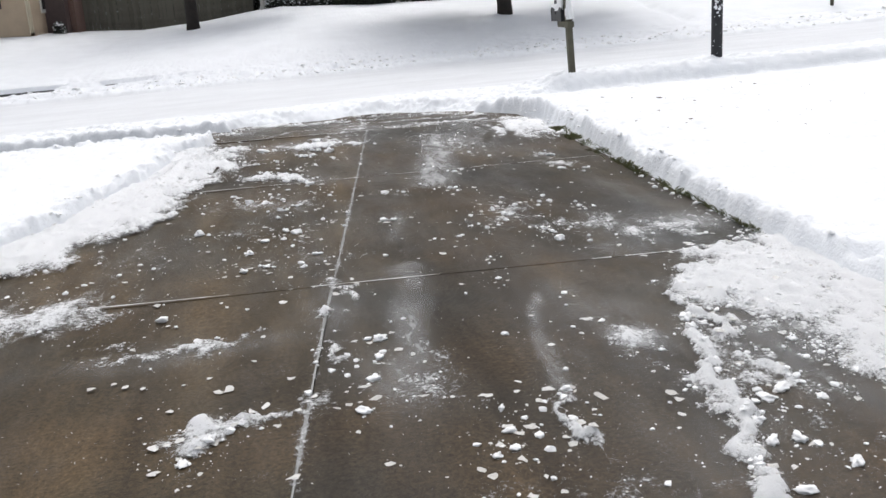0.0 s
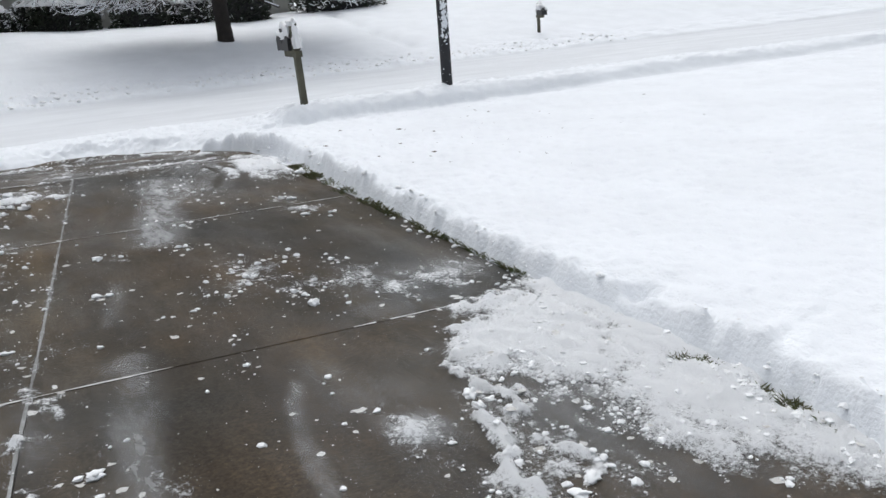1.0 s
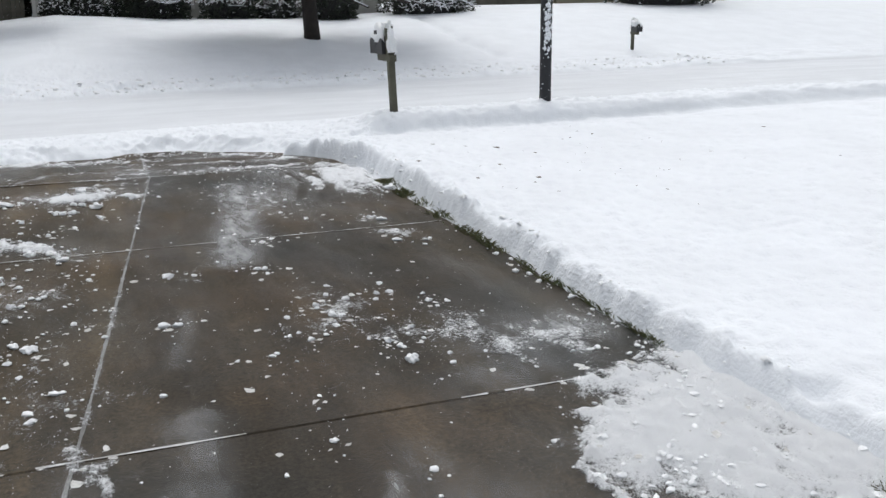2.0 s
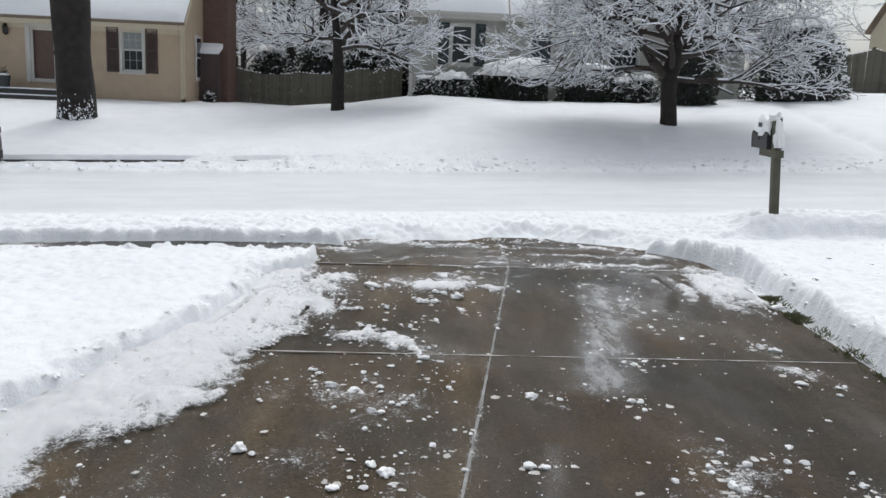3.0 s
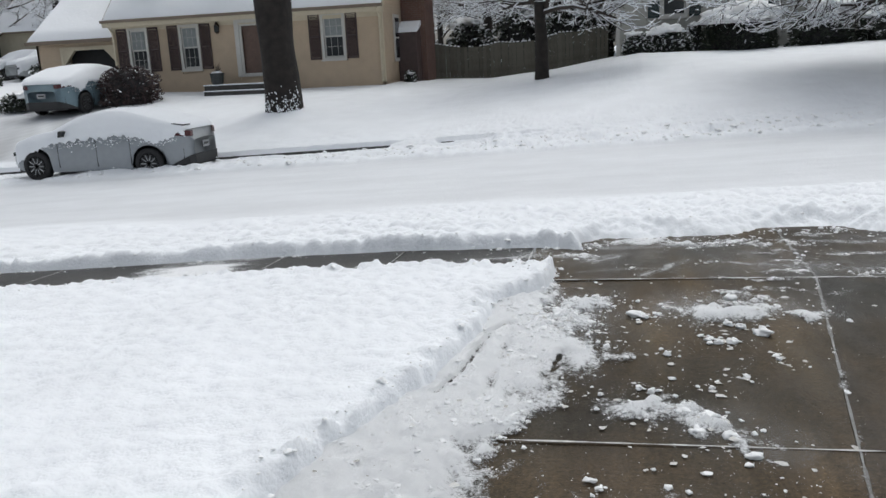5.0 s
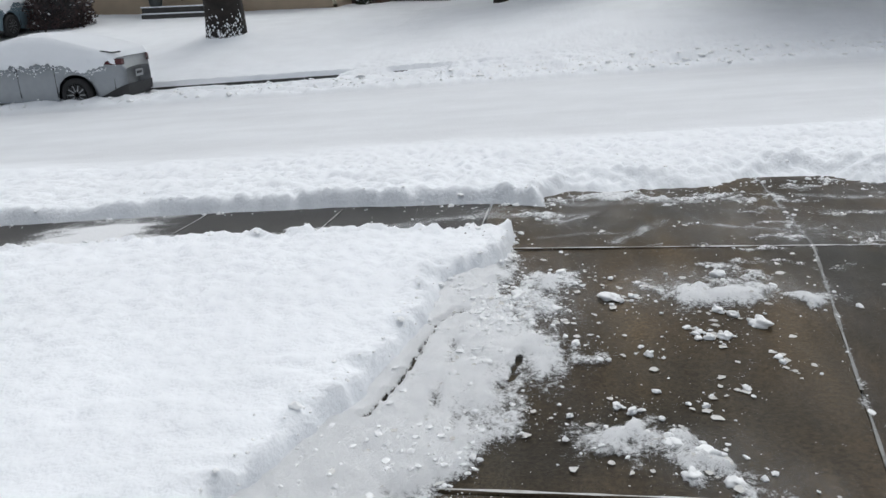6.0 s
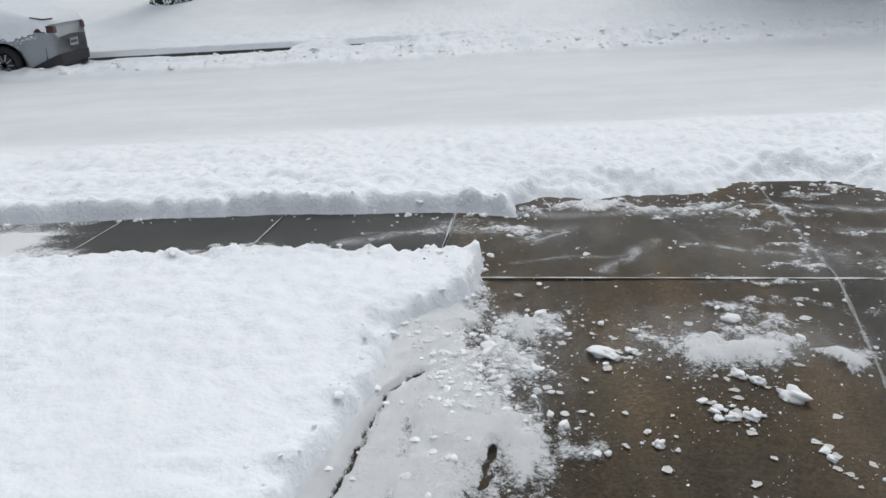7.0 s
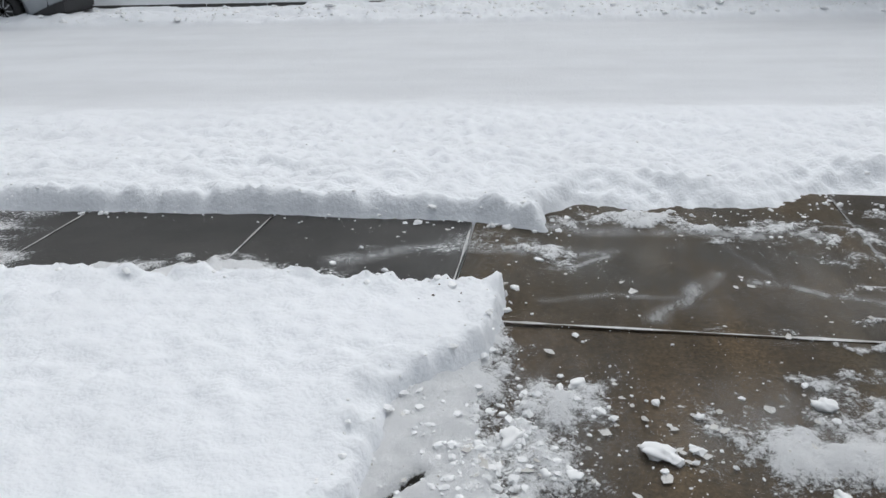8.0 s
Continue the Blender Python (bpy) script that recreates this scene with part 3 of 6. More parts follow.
# ---- thin snow and slush left on the driveway ----
def near_line(x, y, pts, w):
    best = np.full(x.shape, 1e9)
    for (x0, y0), (x1, y1) in zip(pts, pts[1:]):
        ex, ey = x1 - x0, y1 - y0
        u = np.clip(((x - x0) * ex + (y - y0) * ey) / (ex * ex + ey * ey), 0, 1)
        best = np.minimum(best, np.hypot(x - x0 - u * ex, y - y0 - u * ey))
    return np.exp(-((best / w) ** 2))


def slush(x, y):
    """How much thin snow lies on the slabs (about 0 to 1.4), from where it was left."""
    wx, wy = x + 0.30 * (fbm(x * 3.5, y * 3, 41) - 0.5) + 0.20 * (fbm(x * 12, y * 10, 47, 3) - 0.5), y + 0.42 * (fbm(x * 3, y * 2.5, 42) - 0.5) + 0.24 * (fbm(x * 12, y * 10, 48, 3) - 0.5)
    c = np.zeros(x.shape)
    # trodden strip beside the lawn
    strip_edge = polygon_distance([(-4, 5.8), (-2.1, 6.3), (-1.68, 6.42), (-1.44, 6.52), (-1.21, 6.95), (-1.07, 7.2), (-0.86, 7.57), (-0.73, 8.12), (-0.53, 8.76), (-0.38, 9.16), (-0.42, 9.3), (-0.58, 9.55), (-0.62, 10.0), (-0.66, 10.4), (-0.72, 10.6), (-1.4, 11.0), (-4, 11.0)], wx, wy)
    c = np.maximum(c, (1.12 + 0.7 * (fbm(x * 5, y * 3, 54) - 0.5) + 0.5 * (fbm(x * 19, y * 13, 58, 3) - 0.5)) * step(0.30, -0.20, strip_edge) + 0.30 * step(-0.1, -0.35, strip_edge))
    # snow left in front of the lawn, near the camera's start
    right = polygon_distance([(3.2, 5.7), (2.82, 5.55), (2.52, 5.42), (2.07, 5.10), (1.93, 4.95), (1.98, 4.7), (2.12, 4.4), (2.2, 4.1), (2.32, 3.8), (2.48, 3.45), (2.6, 3.0), (3.2, 2.9)], wx, wy)
    patch = step(0.24, -0.18, right)
    c = np.maximum(c, (1.02 - 0.50 * blob(wx, wy, 2.22, 4.35, 0.20, 0.40, 20) - 0.25 * blob(wx, wy, 2.55, 3.55, 0.2, 0.3)) * patch)
    c = np.maximum(c, 1.05 * near_line(wx, wy, [(1.97, 4.95), (1.93, 4.55), (1.95, 4.2)], 0.05))
    c = np.maximum(c, 1.0 * near_line(wx, wy, [(1.90, 4.05), (1.86, 3.7)], 0.07))
    c = np.maximum(c, 1.0 * near_line(wx, wy, [(1.78, 4.35), (1.70, 4.05), (1.60, 3.75), (1.57, 3.4), (1.54, 3.0), (1.5, 2.4)], 0.055))
    c = np.maximum(c, 0.50 * blob(wx, wy, 1.85, 3.9, 0.24, 0.75, 8))
    # scattered patches: centre, radii, turn, amount
    for cx, cy, rx, ry, turn, k in (
            (1.55, 4.34, 0.12, 0.14, 30, 0.62), (1.03, 3.74, 0.04, 0.20, 8, 0.95), (0.62, 4.5, 0.12, 0.5, 8, 0.30), (0.23, 5.14, 0.07, 0.12, 0, 0.95), (0.33, 5.5, 0.05, 0.16, 0, 0.75), (0.21, 4.6, 0.05, 0.13, -12, 0.8),
            (0.12, 4.2, 0.05, 0.12, 0, 0.6), (-0.28, 3.97, 0.08, 0.2, -50, 0.85), (-0.10, 4.1, 0.12, 0.04, 0, 0.8), (-0.40, 4.84, 0.4, 0.05, 4, 0.60), (-0.8, 4.95, 0.25, 0.03, 0, 0.45), (0.5, 4.2, 0.14, 0.2, 0, 0.35),
            (2.48, 5.95, 0.40, 0.20, 10, 0.62), (2.0, 6.15, 0.30, 0.28, 0, 0.42), (1.6, 6.6, 0.3, 0.35, 0, 0.40), (1.45, 8.45, 0.16, 0.75, -8, 0.22), (1.75, 9.5, 0.34, 0.6, 5, 0.34), (2.5, 9.9, 0.16, 0.55, 12, 0.90), (2.75, 10.2, 0.25, 0.6, 0, 1.1),
            (0.08, 8.40, 0.32, 0.09, -34, 0.92), (0.36, 9.98, 0.24, 0.17, 8, 0.90), (0.60, 10.08, 0.20, 0.14, 0, 0.80), (0.85, 9.94, 0.19, 0.10, 0, 0.85), (0.50, 10.28, 0.25, 0.07, 0, 0.7), (-0.38, 10.12, 0.16, 0.16, 0, 0.70), (-0.48, 9.75, 0.18, 0.2, 0, 0.75), (0.9, 10.35, 0.2, 0.06, 0, 0.5),
            (0.0, 7.5, 0.55, 0.35, 0, 0.30), (-0.2, 6.6, 0.6, 0.5, 0, 0.24), (0.1, 6.0, 0.45, 0.4, 0, 0.26), (-0.9, 6.4, 0.4, 0.5, 0, 0.24), (-1.25, 5.5, 0.4, 0.35, 0, 0.62), (-1.6, 5.15, 0.3, 0.25, 0, 0.8),
            (1.1, 10.68, 0.9, 0.04, 2, 0.52), (0.85, 10.96, 0.22, 0.05, 3, 0.62), (2.1, 10.9, 0.6, 0.12, 4, 0.68), (2.5, 11.5, 0.4, 0.16, 4, 0.6), (0.25, 12.0, 0.75, 0.10, 4, 0.95), (0.5, 11.75, 0.4, 0.05, 4, 0.55), (0.95, 11.12, 0.3, 0.04, -8, 0.6), (1.8, 11.4, 0.5, 0.05, -6, 0.6), (1.0, 11.9, 0.3, 0.08, 10, 0.7), (1.5, 12.35, 0.4, 0.1, 0, 0.6), (2.1, 11.9, 0.4, 0.1, -20, 0.8),
            (-0.55, 11.5, 0.25, 0.12, 0, 0.75), (0.9, 11.6, 0.5, 0.1, 5, 0.42), (2.45, 7.95, 0.2, 0.12, -20, 0.62), (2.35, 8.5, 0.15, 0.1, 0, 0.55), (0.85, 7.6, 0.15, 0.1, 0, 0.40), (0.9, 3.2, 0.5, 0.4, 0, 0.22)):
        c = np.maximum(c, k * blob(wx, wy, cx, cy, rx * 1.15, ry * 1.15, turn))
    c = c * (0.45 + 1.02 * fbm(x * 6, y * 4, 49)) + 0.55 * patch * (fbm(x * 17, y * 13, 57, 3) - 0.5)
    c = np.maximum(c, 0.34 * np.exp(-((x - np.interp(y, [3.59, 5.07, 5.8, 8.22, 10.67, 12.6], [0.01, 0.21, 0.325, 0.685, 1.05, 1.128])) / 0.03) ** 2))
    # sparse grains everywhere, drawn out by the shovel
    c = c + 0.10 + 0.20 * (fbm(x * 2.6, y * 0.9, 44) - 0.45) + 0.34 * (fbm(x * 9, y * 6, 45) - 0.5) + 0.42 * (fbm(x * 21, y * 13, 63, 3) - 0.5)
    # grooves left by tyres and the shovel in the trodden strip
    for pts, w in (([(-0.83, 9.65), (-0.94, 9.47), (-0.97, 9.2), (-1.0, 8.92), (-1.08, 8.6)], 0.013), ([(-0.52, 9.2), (-0.55, 8.96)], 0.006)):
        c = c - 1.6 * near_line(x + 0.03 * (fbm(x * 12, y * 12, 46) - 0.5), y, pts, w)
    c = c - 0.25 * near_line(x + 0.04 * (fbm(x * 9, y * 9, 56) - 0.5), y, [(-1.3, 7.6), (-1.0, 8.2), (-0.86, 8.6), (-0.82, 9.4), (-0.88, 9.8)], 0.025) - 0.18 * near_line(x + 0.04 * (fbm(x * 9, y * 9, 66) - 0.5), y, [(-1.15, 7.5), (-0.78, 8.3), (-0.7, 8.9)], 0.03)
    for pts, w in (([(2.1, 9.4), (2.35, 9.9), (2.3, 10.4)], 0.035), ([(2.31, 9.17), (2.5, 9.75), (2.48, 10.47)], 0.05), ([(1.75, 5.0), (1.72, 4.5), (1.64, 4.0)], 0.04)):
        c = c - 0.5 * near_line(x, y, pts, w)
    return c


def veil(x, y):
    """How strongly the slab is greyed by melting snow too thin to stand up (0 to 1), smeared by wheels and shovel."""
    wx, wy = x + 0.10 * (fbm(x * 5, y * 3, 101) - 0.5), y + 0.2 * (fbm(x * 4, y * 3, 102) - 0.5)
    v = np.zeros(x.shape)
    for pts, w, k in (([(1.70, 10.0), (1.53, 8.9), (1.25, 7.75)], 0.15, 0.75), ([(0.74, 5.65), (0.61, 4.95), (0.50, 4.1)], 0.09, 0.42), ([(1.27, 5.05), (1.15, 4.5), (1.09, 4.0)], 0.04, 0.40), ([(0.29, 11.30), (-0.07, 10.75)], 0.045, 0.60), ([(-0.22, 11.47), (-0.48, 11.22)], 0.03, 0.8),
                      ([(-1.5, 11.2), (-1.0, 11.48), (-0.69, 11.42), (-0.2, 11.52)], 0.06, 0.55), ([(0.6, 11.1), (0.35, 11.7)], 0.03, 0.35), ([(0.45, 11.15), (1.25, 11.0)], 0.05, 0.6), ([(-0.5, 11.8), (0.9, 11.9)], 0.07, 0.7), ([(1.3, 11.5), (2.4, 11.35)], 0.06, 0.55), ([(1.2, 10.95), (2.3, 10.85)], 0.08, 0.6), ([(0.1, 11.05), (-0.5, 10.85)], 0.03, 0.3), ([(1.3, 12.0), (2.0, 11.85)], 0.06, 0.5), ([(0.85, 6.9), (0.72, 6.2)], 0.05, 0.2)):
        v = np.maximum(v, k * near_line(wx, wy, pts, w))
    for cx, cy, rx, ry, turn, k in ((1.85, 9.55, 0.35, 0.6, 5, 0.55), (1.43, 5.07, 0.09, 0.14, 0, 0.40), (1.55, 4.34, 0.13, 0.15, 30, 0.95), (2.48, 5.97, 0.42, 0.22, 10, 0.55), (2.2, 5.6, 0.35, 0.16, 0, 0.35), (1.5, 4.7, 0.25, 0.3, 0, 0.22), (1.5, 3.7, 0.4, 0.8, 0, 0.15),
                                    (2.2, 4.2, 0.4, 0.7, 15, 0.45), (0.30, 8.3, 0.35, 0.2, -30, 0.25), (0.45, 10.0, 0.45, 0.25, 0, 0.45), (0.3, 11.4, 1.2, 0.4, 3, 0.16), (-0.5, 9.9, 0.25, 0.5, 0, 0.45), (0.5, 4.3, 0.16, 0.3, 0, 0.4), (-0.45, 4.8, 0.5, 0.1, 3, 0.3), (2.3, 10.3, 0.4, 0.6, 0, 0.5), (1.4, 11.0, 1.3, 0.3, 0, 0.25), (0.25, 5.2, 0.12, 0.3, 0, 0.35)):
        v = np.maximum(v, k * blob(wx, wy, cx, cy, rx, ry, turn))
    for pts, w in (([(2.31, 9.17), (2.5, 9.75), (2.48, 10.47)], 0.05), ([(2.1, 9.3), (2.3, 9.9), (2.28, 10.4)], 0.03)):
        v = v - 0.6 * near_line(x, y, pts, w)
    return np.clip(0.72 * v * (0.45 + 1.1 * fbm(x * 3, y * 4, 103)), 0, 1)


def slush_height(x, y, cover):
    """How high the thin snow stands over the slab."""
    return 0.004 + 0.024 * np.clip(cover - 0.5, 0, 0.9) * (0.3 + 1.2 * fbm(x * 9, y * 9, 51)) + 0.030 * np.clip(cover - 0.5, 0, 0.8) * fbm(x * 22, y * 16, 52, 3) + 0.016 * np.clip(cover - 0.4, 0, 0.6) * fbm(x * 16, y * 4, 53, 2) + 0.03 * np.clip(cover - 0.7, 0, 0.3) * (fbm(x * 6, y * 3.5, 59) + 0.7 * fbm(x * 14, y * 10, 60, 3))


sx, sy = np.meshgrid(np.arange(-2.6, 3.02, 0.018), np.arange(1.8, 12.64, 0.018))
cover = slush(sx, sy)
height = slush_height(sx, sy, cover)
tagged(new("thin_snow", grid_mesh("thin_snow", sx, sy, bare(sx, sy) + height, SLUSH, cover, veil(sx, sy))), "thin trodden snow and slush smeared over the driveway", "snow", kind="stuff")
wx2, wy2 = np.meshgrid(np.arange(-14, -0.6, 0.03), np.arange(10.85, 12.0, 0.03))
cover2 = 0.20 + 0.85 * step(-3.0, -3.5, wx2 + 0.8 * (fbm(wx2 * 2, wy2 * 2, 61) - 0.5)) * step(-4.6, -4.0, wx2 + 0.6 * (fbm(wx2 * 2, wy2 * 2, 62) - 0.5)) * (1 - 0.6 * step(11.55, 11.75, wy2)) + 0.35 * blob(wx2, wy2, -1.15, 11.42, 0.3, 0.09, 15) + 0.3 * blob(wx2, wy2, -0.9, 11.6, 0.2, 0.2) + 0.45 * (fbm(wx2 * 5, wy2 * 12, 62) - 0.5)
tagged(new("sidewalk_snow", grid_mesh("sidewalk_snow", wx2, wy2, bare(wx2, wy2) + 0.004 + 0.015 * np.clip(cover2 - 0.6, 0, 1), SLUSH, cover2, veil(wx2, wy2))), "thin snow grains scattered on the sidewalk", "snow", kind="stuff")


# ---- lumps of snow ----
def lump_mesh(seed):
    rnd = random.Random(seed)
    bm = bmesh.new()
    bmesh.ops.create_icosphere(bm, subdivisions=3, radius=1.0)
    off = Vector((rnd.random() * 50, rnd.random() * 50, 0))
    for v in bm.verts:
        k = 1 + 0.75 * noise.noise(v.co * 1.3 + off) + 0.45 * noise.noise(v.co * 2.9 + off) + 0.2 * noise.noise(v.co * 6.5 + off)
        k = min(max(k, 0.5), 1.6)
        v.co *= k
        v.co.z = max(v.co.z, -0.35)
    me = bpy.data.meshes.new("snow_lump")
    bm.to_mesh(me)
    bm.free()
    me.materials.append(LUMP_SNOW)
    me.polygons.foreach_set("use_smooth", [True] * len(me.polygons))
    return me


LUMPS = [lump_mesh(s) for s in range(9)]
CHUNKS = [(-0.60, 5.27, 55), (1.17, 5.32, 32), (0.29, 4.03, 55), (0.22, 6.13, 42), (0.84, 7.56, 60), (1.72, 5.90, 65), (1.52, 3.84, 22), (1.36, 6.31, 30), (-0.12, 9.86, 85), (-0.31, 8.70, 30), (-0.38, 9.73, 52),
          (0.12, 6.66, 60), (0.05, 6.74, 45), (0.73, 6.74, 55), (0.79, 6.73, 45), (1.61, 6.91, 34), (1.55, 6.59, 45), (1.51, 6.77, 36), (1.59, 6.57, 40), (1.52, 8.10, 40), (1.36, 7.52, 42), (1.40, 7.5, 32), (1.88, 6.83, 32), (2.11, 6.62, 34),
          (1.70, 6.15, 42), (1.73, 6.08, 36), (1.87, 6.28, 34), (-0.21, 7.65, 62), (-0.08, 7.60, 52), (0.02, 7.32, 44), (-0.09, 6.52, 50), (-0.18, 6.29, 40), (-0.08, 5.98, 40), (-0.21, 5.92, 44), (-0.53, 6.86, 60), (-0.08, 9.84, 50),
          (0.17, 8.45, 75), (0.09, 8.33, 60), (0.28, 8.13, 62), (0.22, 8.3, 55), (0.05, 8.52, 60), (2.49, 8.42, 60), (2.43, 8.5, 45), (2.40, 7.83, 55), (2.96, 9.46, 90), (-0.37, 10.22, 65), (-0.43, 10.18, 45), (-0.30, 10.07, 40), (-0.01, 9.90, 38), (-0.13, 8.78, 38),
          (-0.08, 8.74, 40), (0.02, 9.23, 42), (-0.12, 8.59, 62), (0.20, 8.80, 28), (0.24, 9.45, 40), (0.30, 9.41, 40), (0.38, 9.72, 55), (0.45, 10.19, 75), (0.54, 9.56, 90), (0.44, 9.66, 60), (-0.57, 9.88, 100), (-0.46, 9.72, 66), (-0.62, 9.72, 60), (0.37, 9.42, 50), (0.56, 9.95, 55), (0.37, 8.94, 36), (-0.29, 9.33, 45), (-0.42, 9.37, 34),
          (0.03, 10.08, 32), (0.56, 9.18, 30), (1.86, 4.50, 60), (1.83, 4.39, 48), (1.90, 4.42, 40), (1.87, 3.74, 60), (1.78, 3.69, 55), (1.56, 3.12, 55), (1.81, 3.22, 55), (-0.37, 3.83, 40), (-0.33, 3.9, 46), (-0.29, 3.97, 42), (-0.22, 4.02, 44), (-0.17, 4.07, 40), (0.78, 3.73, 40),
          (0.77, 3.61, 42), (0.70, 3.58, 40), (0.80, 3.90, 36), (1.08, 3.98, 36), (1.03, 3.75, 40), (1.01, 3.68, 36), (1.65, 3.55, 52), (2.17, 4.14, 42), (0.44, 4.7, 60), (0.41, 4.5, 50), (0.36, 4.3, 46), (1.5, 3.3, 50), (1.72, 3.4, 50), (1.62, 3.4, 44)]
rnd = random.Random(7)
for x, y, size in CHUNKS:
    r = size / 1000 * 0.52
    ob = tagged(new("snow_lump", LUMPS[rnd.randrange(9)]), "rough white lump of packed snow on wet concrete", "snow lump", "lumps on the driveway")
    ob.matrix_basis = pose(x, y, float(bare(x, y)) + r * 0.18, 0, 0, rnd.uniform(0, 360)) @ Matrix.Diagonal((r * rnd.uniform(0.85, 1.2), r * rnd.uniform(0.6, 0.95), r * rnd.uniform(0.42, 0.7), 1))


def crumbs(name, count, seed, where, label, smallest=0.002, largest=0.018, material=None, flat=0.9, power=7.0):
    """Many small crumbs of snow in one mesh."""
    rs = np.random.RandomState(seed)
    ring = [(math.cos(w), math.sin(w)) for w in np.arange(5) * 1.2566]
    base = np.array([(cx, cy, -0.1) for cx, cy in ring] + [(0.85 * cx * 0.81 - 0.5 * cy, 0.85 * cy * 0.81 + 0.5 * cx, 0.5) for cx, cy in ring] + [(0.1, 0.05, 0.85)])
    tri = np.array([q for i in range(5) for q in ((i, (i + 1) % 5, 5 + i), ((i + 1) % 5, 5 + (i + 1) % 5, 5 + i), (5 + i, 5 + (i + 1) % 5, 10))])
    pts = where(rs, count)
    n = len(pts)
    size = smallest + (largest - smallest) * rs.rand(n) ** power
    ang = rs.rand(n) * 6.283
    v = base[None] * (1 + (0.8 if flat > 0.3 else 1.5) * (rs.rand(n, 11, 3) - 0.5))
    stretch = 0.8 + 0.7 * rs.rand(n)
    vx, vy, vz = v[..., 0] * stretch[:, None], v[..., 1], v[..., 2] * flat
    c, s = np.cos(ang)[:, None], np.sin(ang)[:, None]
    X = pts[:, 0:1] + size[:, None] * (c * vx - s * vy)
    Y = pts[:, 1:2] + size[:, None] * (s * vx + c * vy)
    Z = pts[:, 2:3] + size[:, None] * vz
    co = np.stack([X, Y, Z], -1).reshape(-1, 3)
    f = (tri[None] + (np.arange(n) * 11)[:, None, None]).reshape(-1, 3)
    me = bpy.data.meshes.new(name)
    me.from_pydata(co.tolist(), [], f.tolist())
    me.materials.append(material or LUMP_SNOW)
    return tagged(new(name, me), label, "snow", kind="stuff")


def on_drive(rs, count):
    x, y = rs.uniform(-1.9, 2.9, count * 9), rs.uniform(2.0, 12.4, count * 9)
    c = slush(x, y)
    clump = fbm(x * 1.7, y * 1.7, 71) + 0.6 * (fbm(x * 6, y * 6, 72) - 0.5)
    left = np.where(x < joint_x(6) + 0.2, 0.16, 0.0)
    keep = rs.rand(len(x)) < np.clip(0.012 + 0.9 * np.clip(c - 0.12, 0, 0.6) + 1.6 * np.clip(clump - 0.68 + 0.5 * left, 0, 1), 0, 1)
    keep = keep & ((c < 0.5) | (rs.rand(len(x)) < 0.25))
    x, y = x[keep][:count], y[keep][:count]
    pick = np.array(CHUNKS)[rs.randint(len(CHUNKS), size=1300)]
    x = np.concatenate([x, pick[:, 0] + rs.normal(0, 1, 1300) * (0.03 + pick[:, 2] / 900)])
    y = np.concatenate([y, pick[:, 1] + rs.normal(0, 1, 1300) * (0.03 + pick[:, 2] / 900)])
    c = slush(x, y)
    return np.stack([x, y, bare(x, y) + np.where(c > 0.45, slush_height(x, y, c), 0.002)], -1)


crumbs("snow_crumbs", 4200, 5, on_drive, "small crumbs of snow scattered over the driveway", 0.0015, 0.019, None, 0.8, 10.0)
crumbs("ice_flakes", 3000, 15, on_drive, "thin grey flakes of trodden ice stuck to the driveway", 0.002, 0.019, FLAKE, 0.05, 6.0)


def on_trodden(x0, x1, y0, y1):
    def where(rs, count):
        x, y = rs.uniform(x0, x1, count * 5), rs.uniform(y0, y1, count * 5)
        c = slush(x, y)
        keep = (c > 0.35) & (rs.rand(len(x)) < 0.06 + 3.0 * np.clip(fbm(x * 3.2, y * 2.4, 77) - 0.52, 0, 1))
        x, y, c = x[keep][:count], y[keep][:count], c[keep][:count]
        return np.stack([x, y, bare(x, y) + slush_height(x, y, c)], -1)
    return where


crumbs("strip_crumbs", 2600, 21, on_trodden(-1.4, -0.1, 7.6, 10.6), "crumbs of snow on the trodden strip", 0.003, 0.017, None, 0.8, 4.0)
crumbs("patch_crumbs", 3000, 22, on_trodden(1.4, 3.0, 2.8, 5.7), "crumbs of snow on the trodden patch", 0.002, 0.016, None, 0.8, 4.5)


def on_edges(rs, count):
    x, y = rs.uniform(-9, 9, count * 8), rs.uniform(2.5, 14.5, count * 8)
    e = polygon_distance(CLEARED, x, y)
    keep = (rs.rand(len(x)) < np.exp(-((e - 0.02) / 0.10) ** 2) * 0.9) | ((y > 11.9) & (y < 14.3) & (rs.rand(len(x)) < 0.03 * fbm(x * 1.5, y * 1.5, 74)))
    x, y = x[keep][:count], y[keep][:count]
    return np.stack([x, y, np.maximum(snow_top(x, y), bare(x, y)) + 0.002], -1)


crumbs("edge_crumbs", 6500, 6, on_edges, "crumbs of snow along the shovelled edges", 0.006, 0.026)


def on_far_ridge(rs, count):
    x, y = rs.uniform(-18, 18, count), rs.uniform(21.2, 22.9, count)
    return np.stack([x, y, snow_top(x, y)], -1)


crumbs("ridge_crumbs", 2200, 8, on_far_ridge, "clods of snow along the ploughed ridge", 0.015, 0.065)


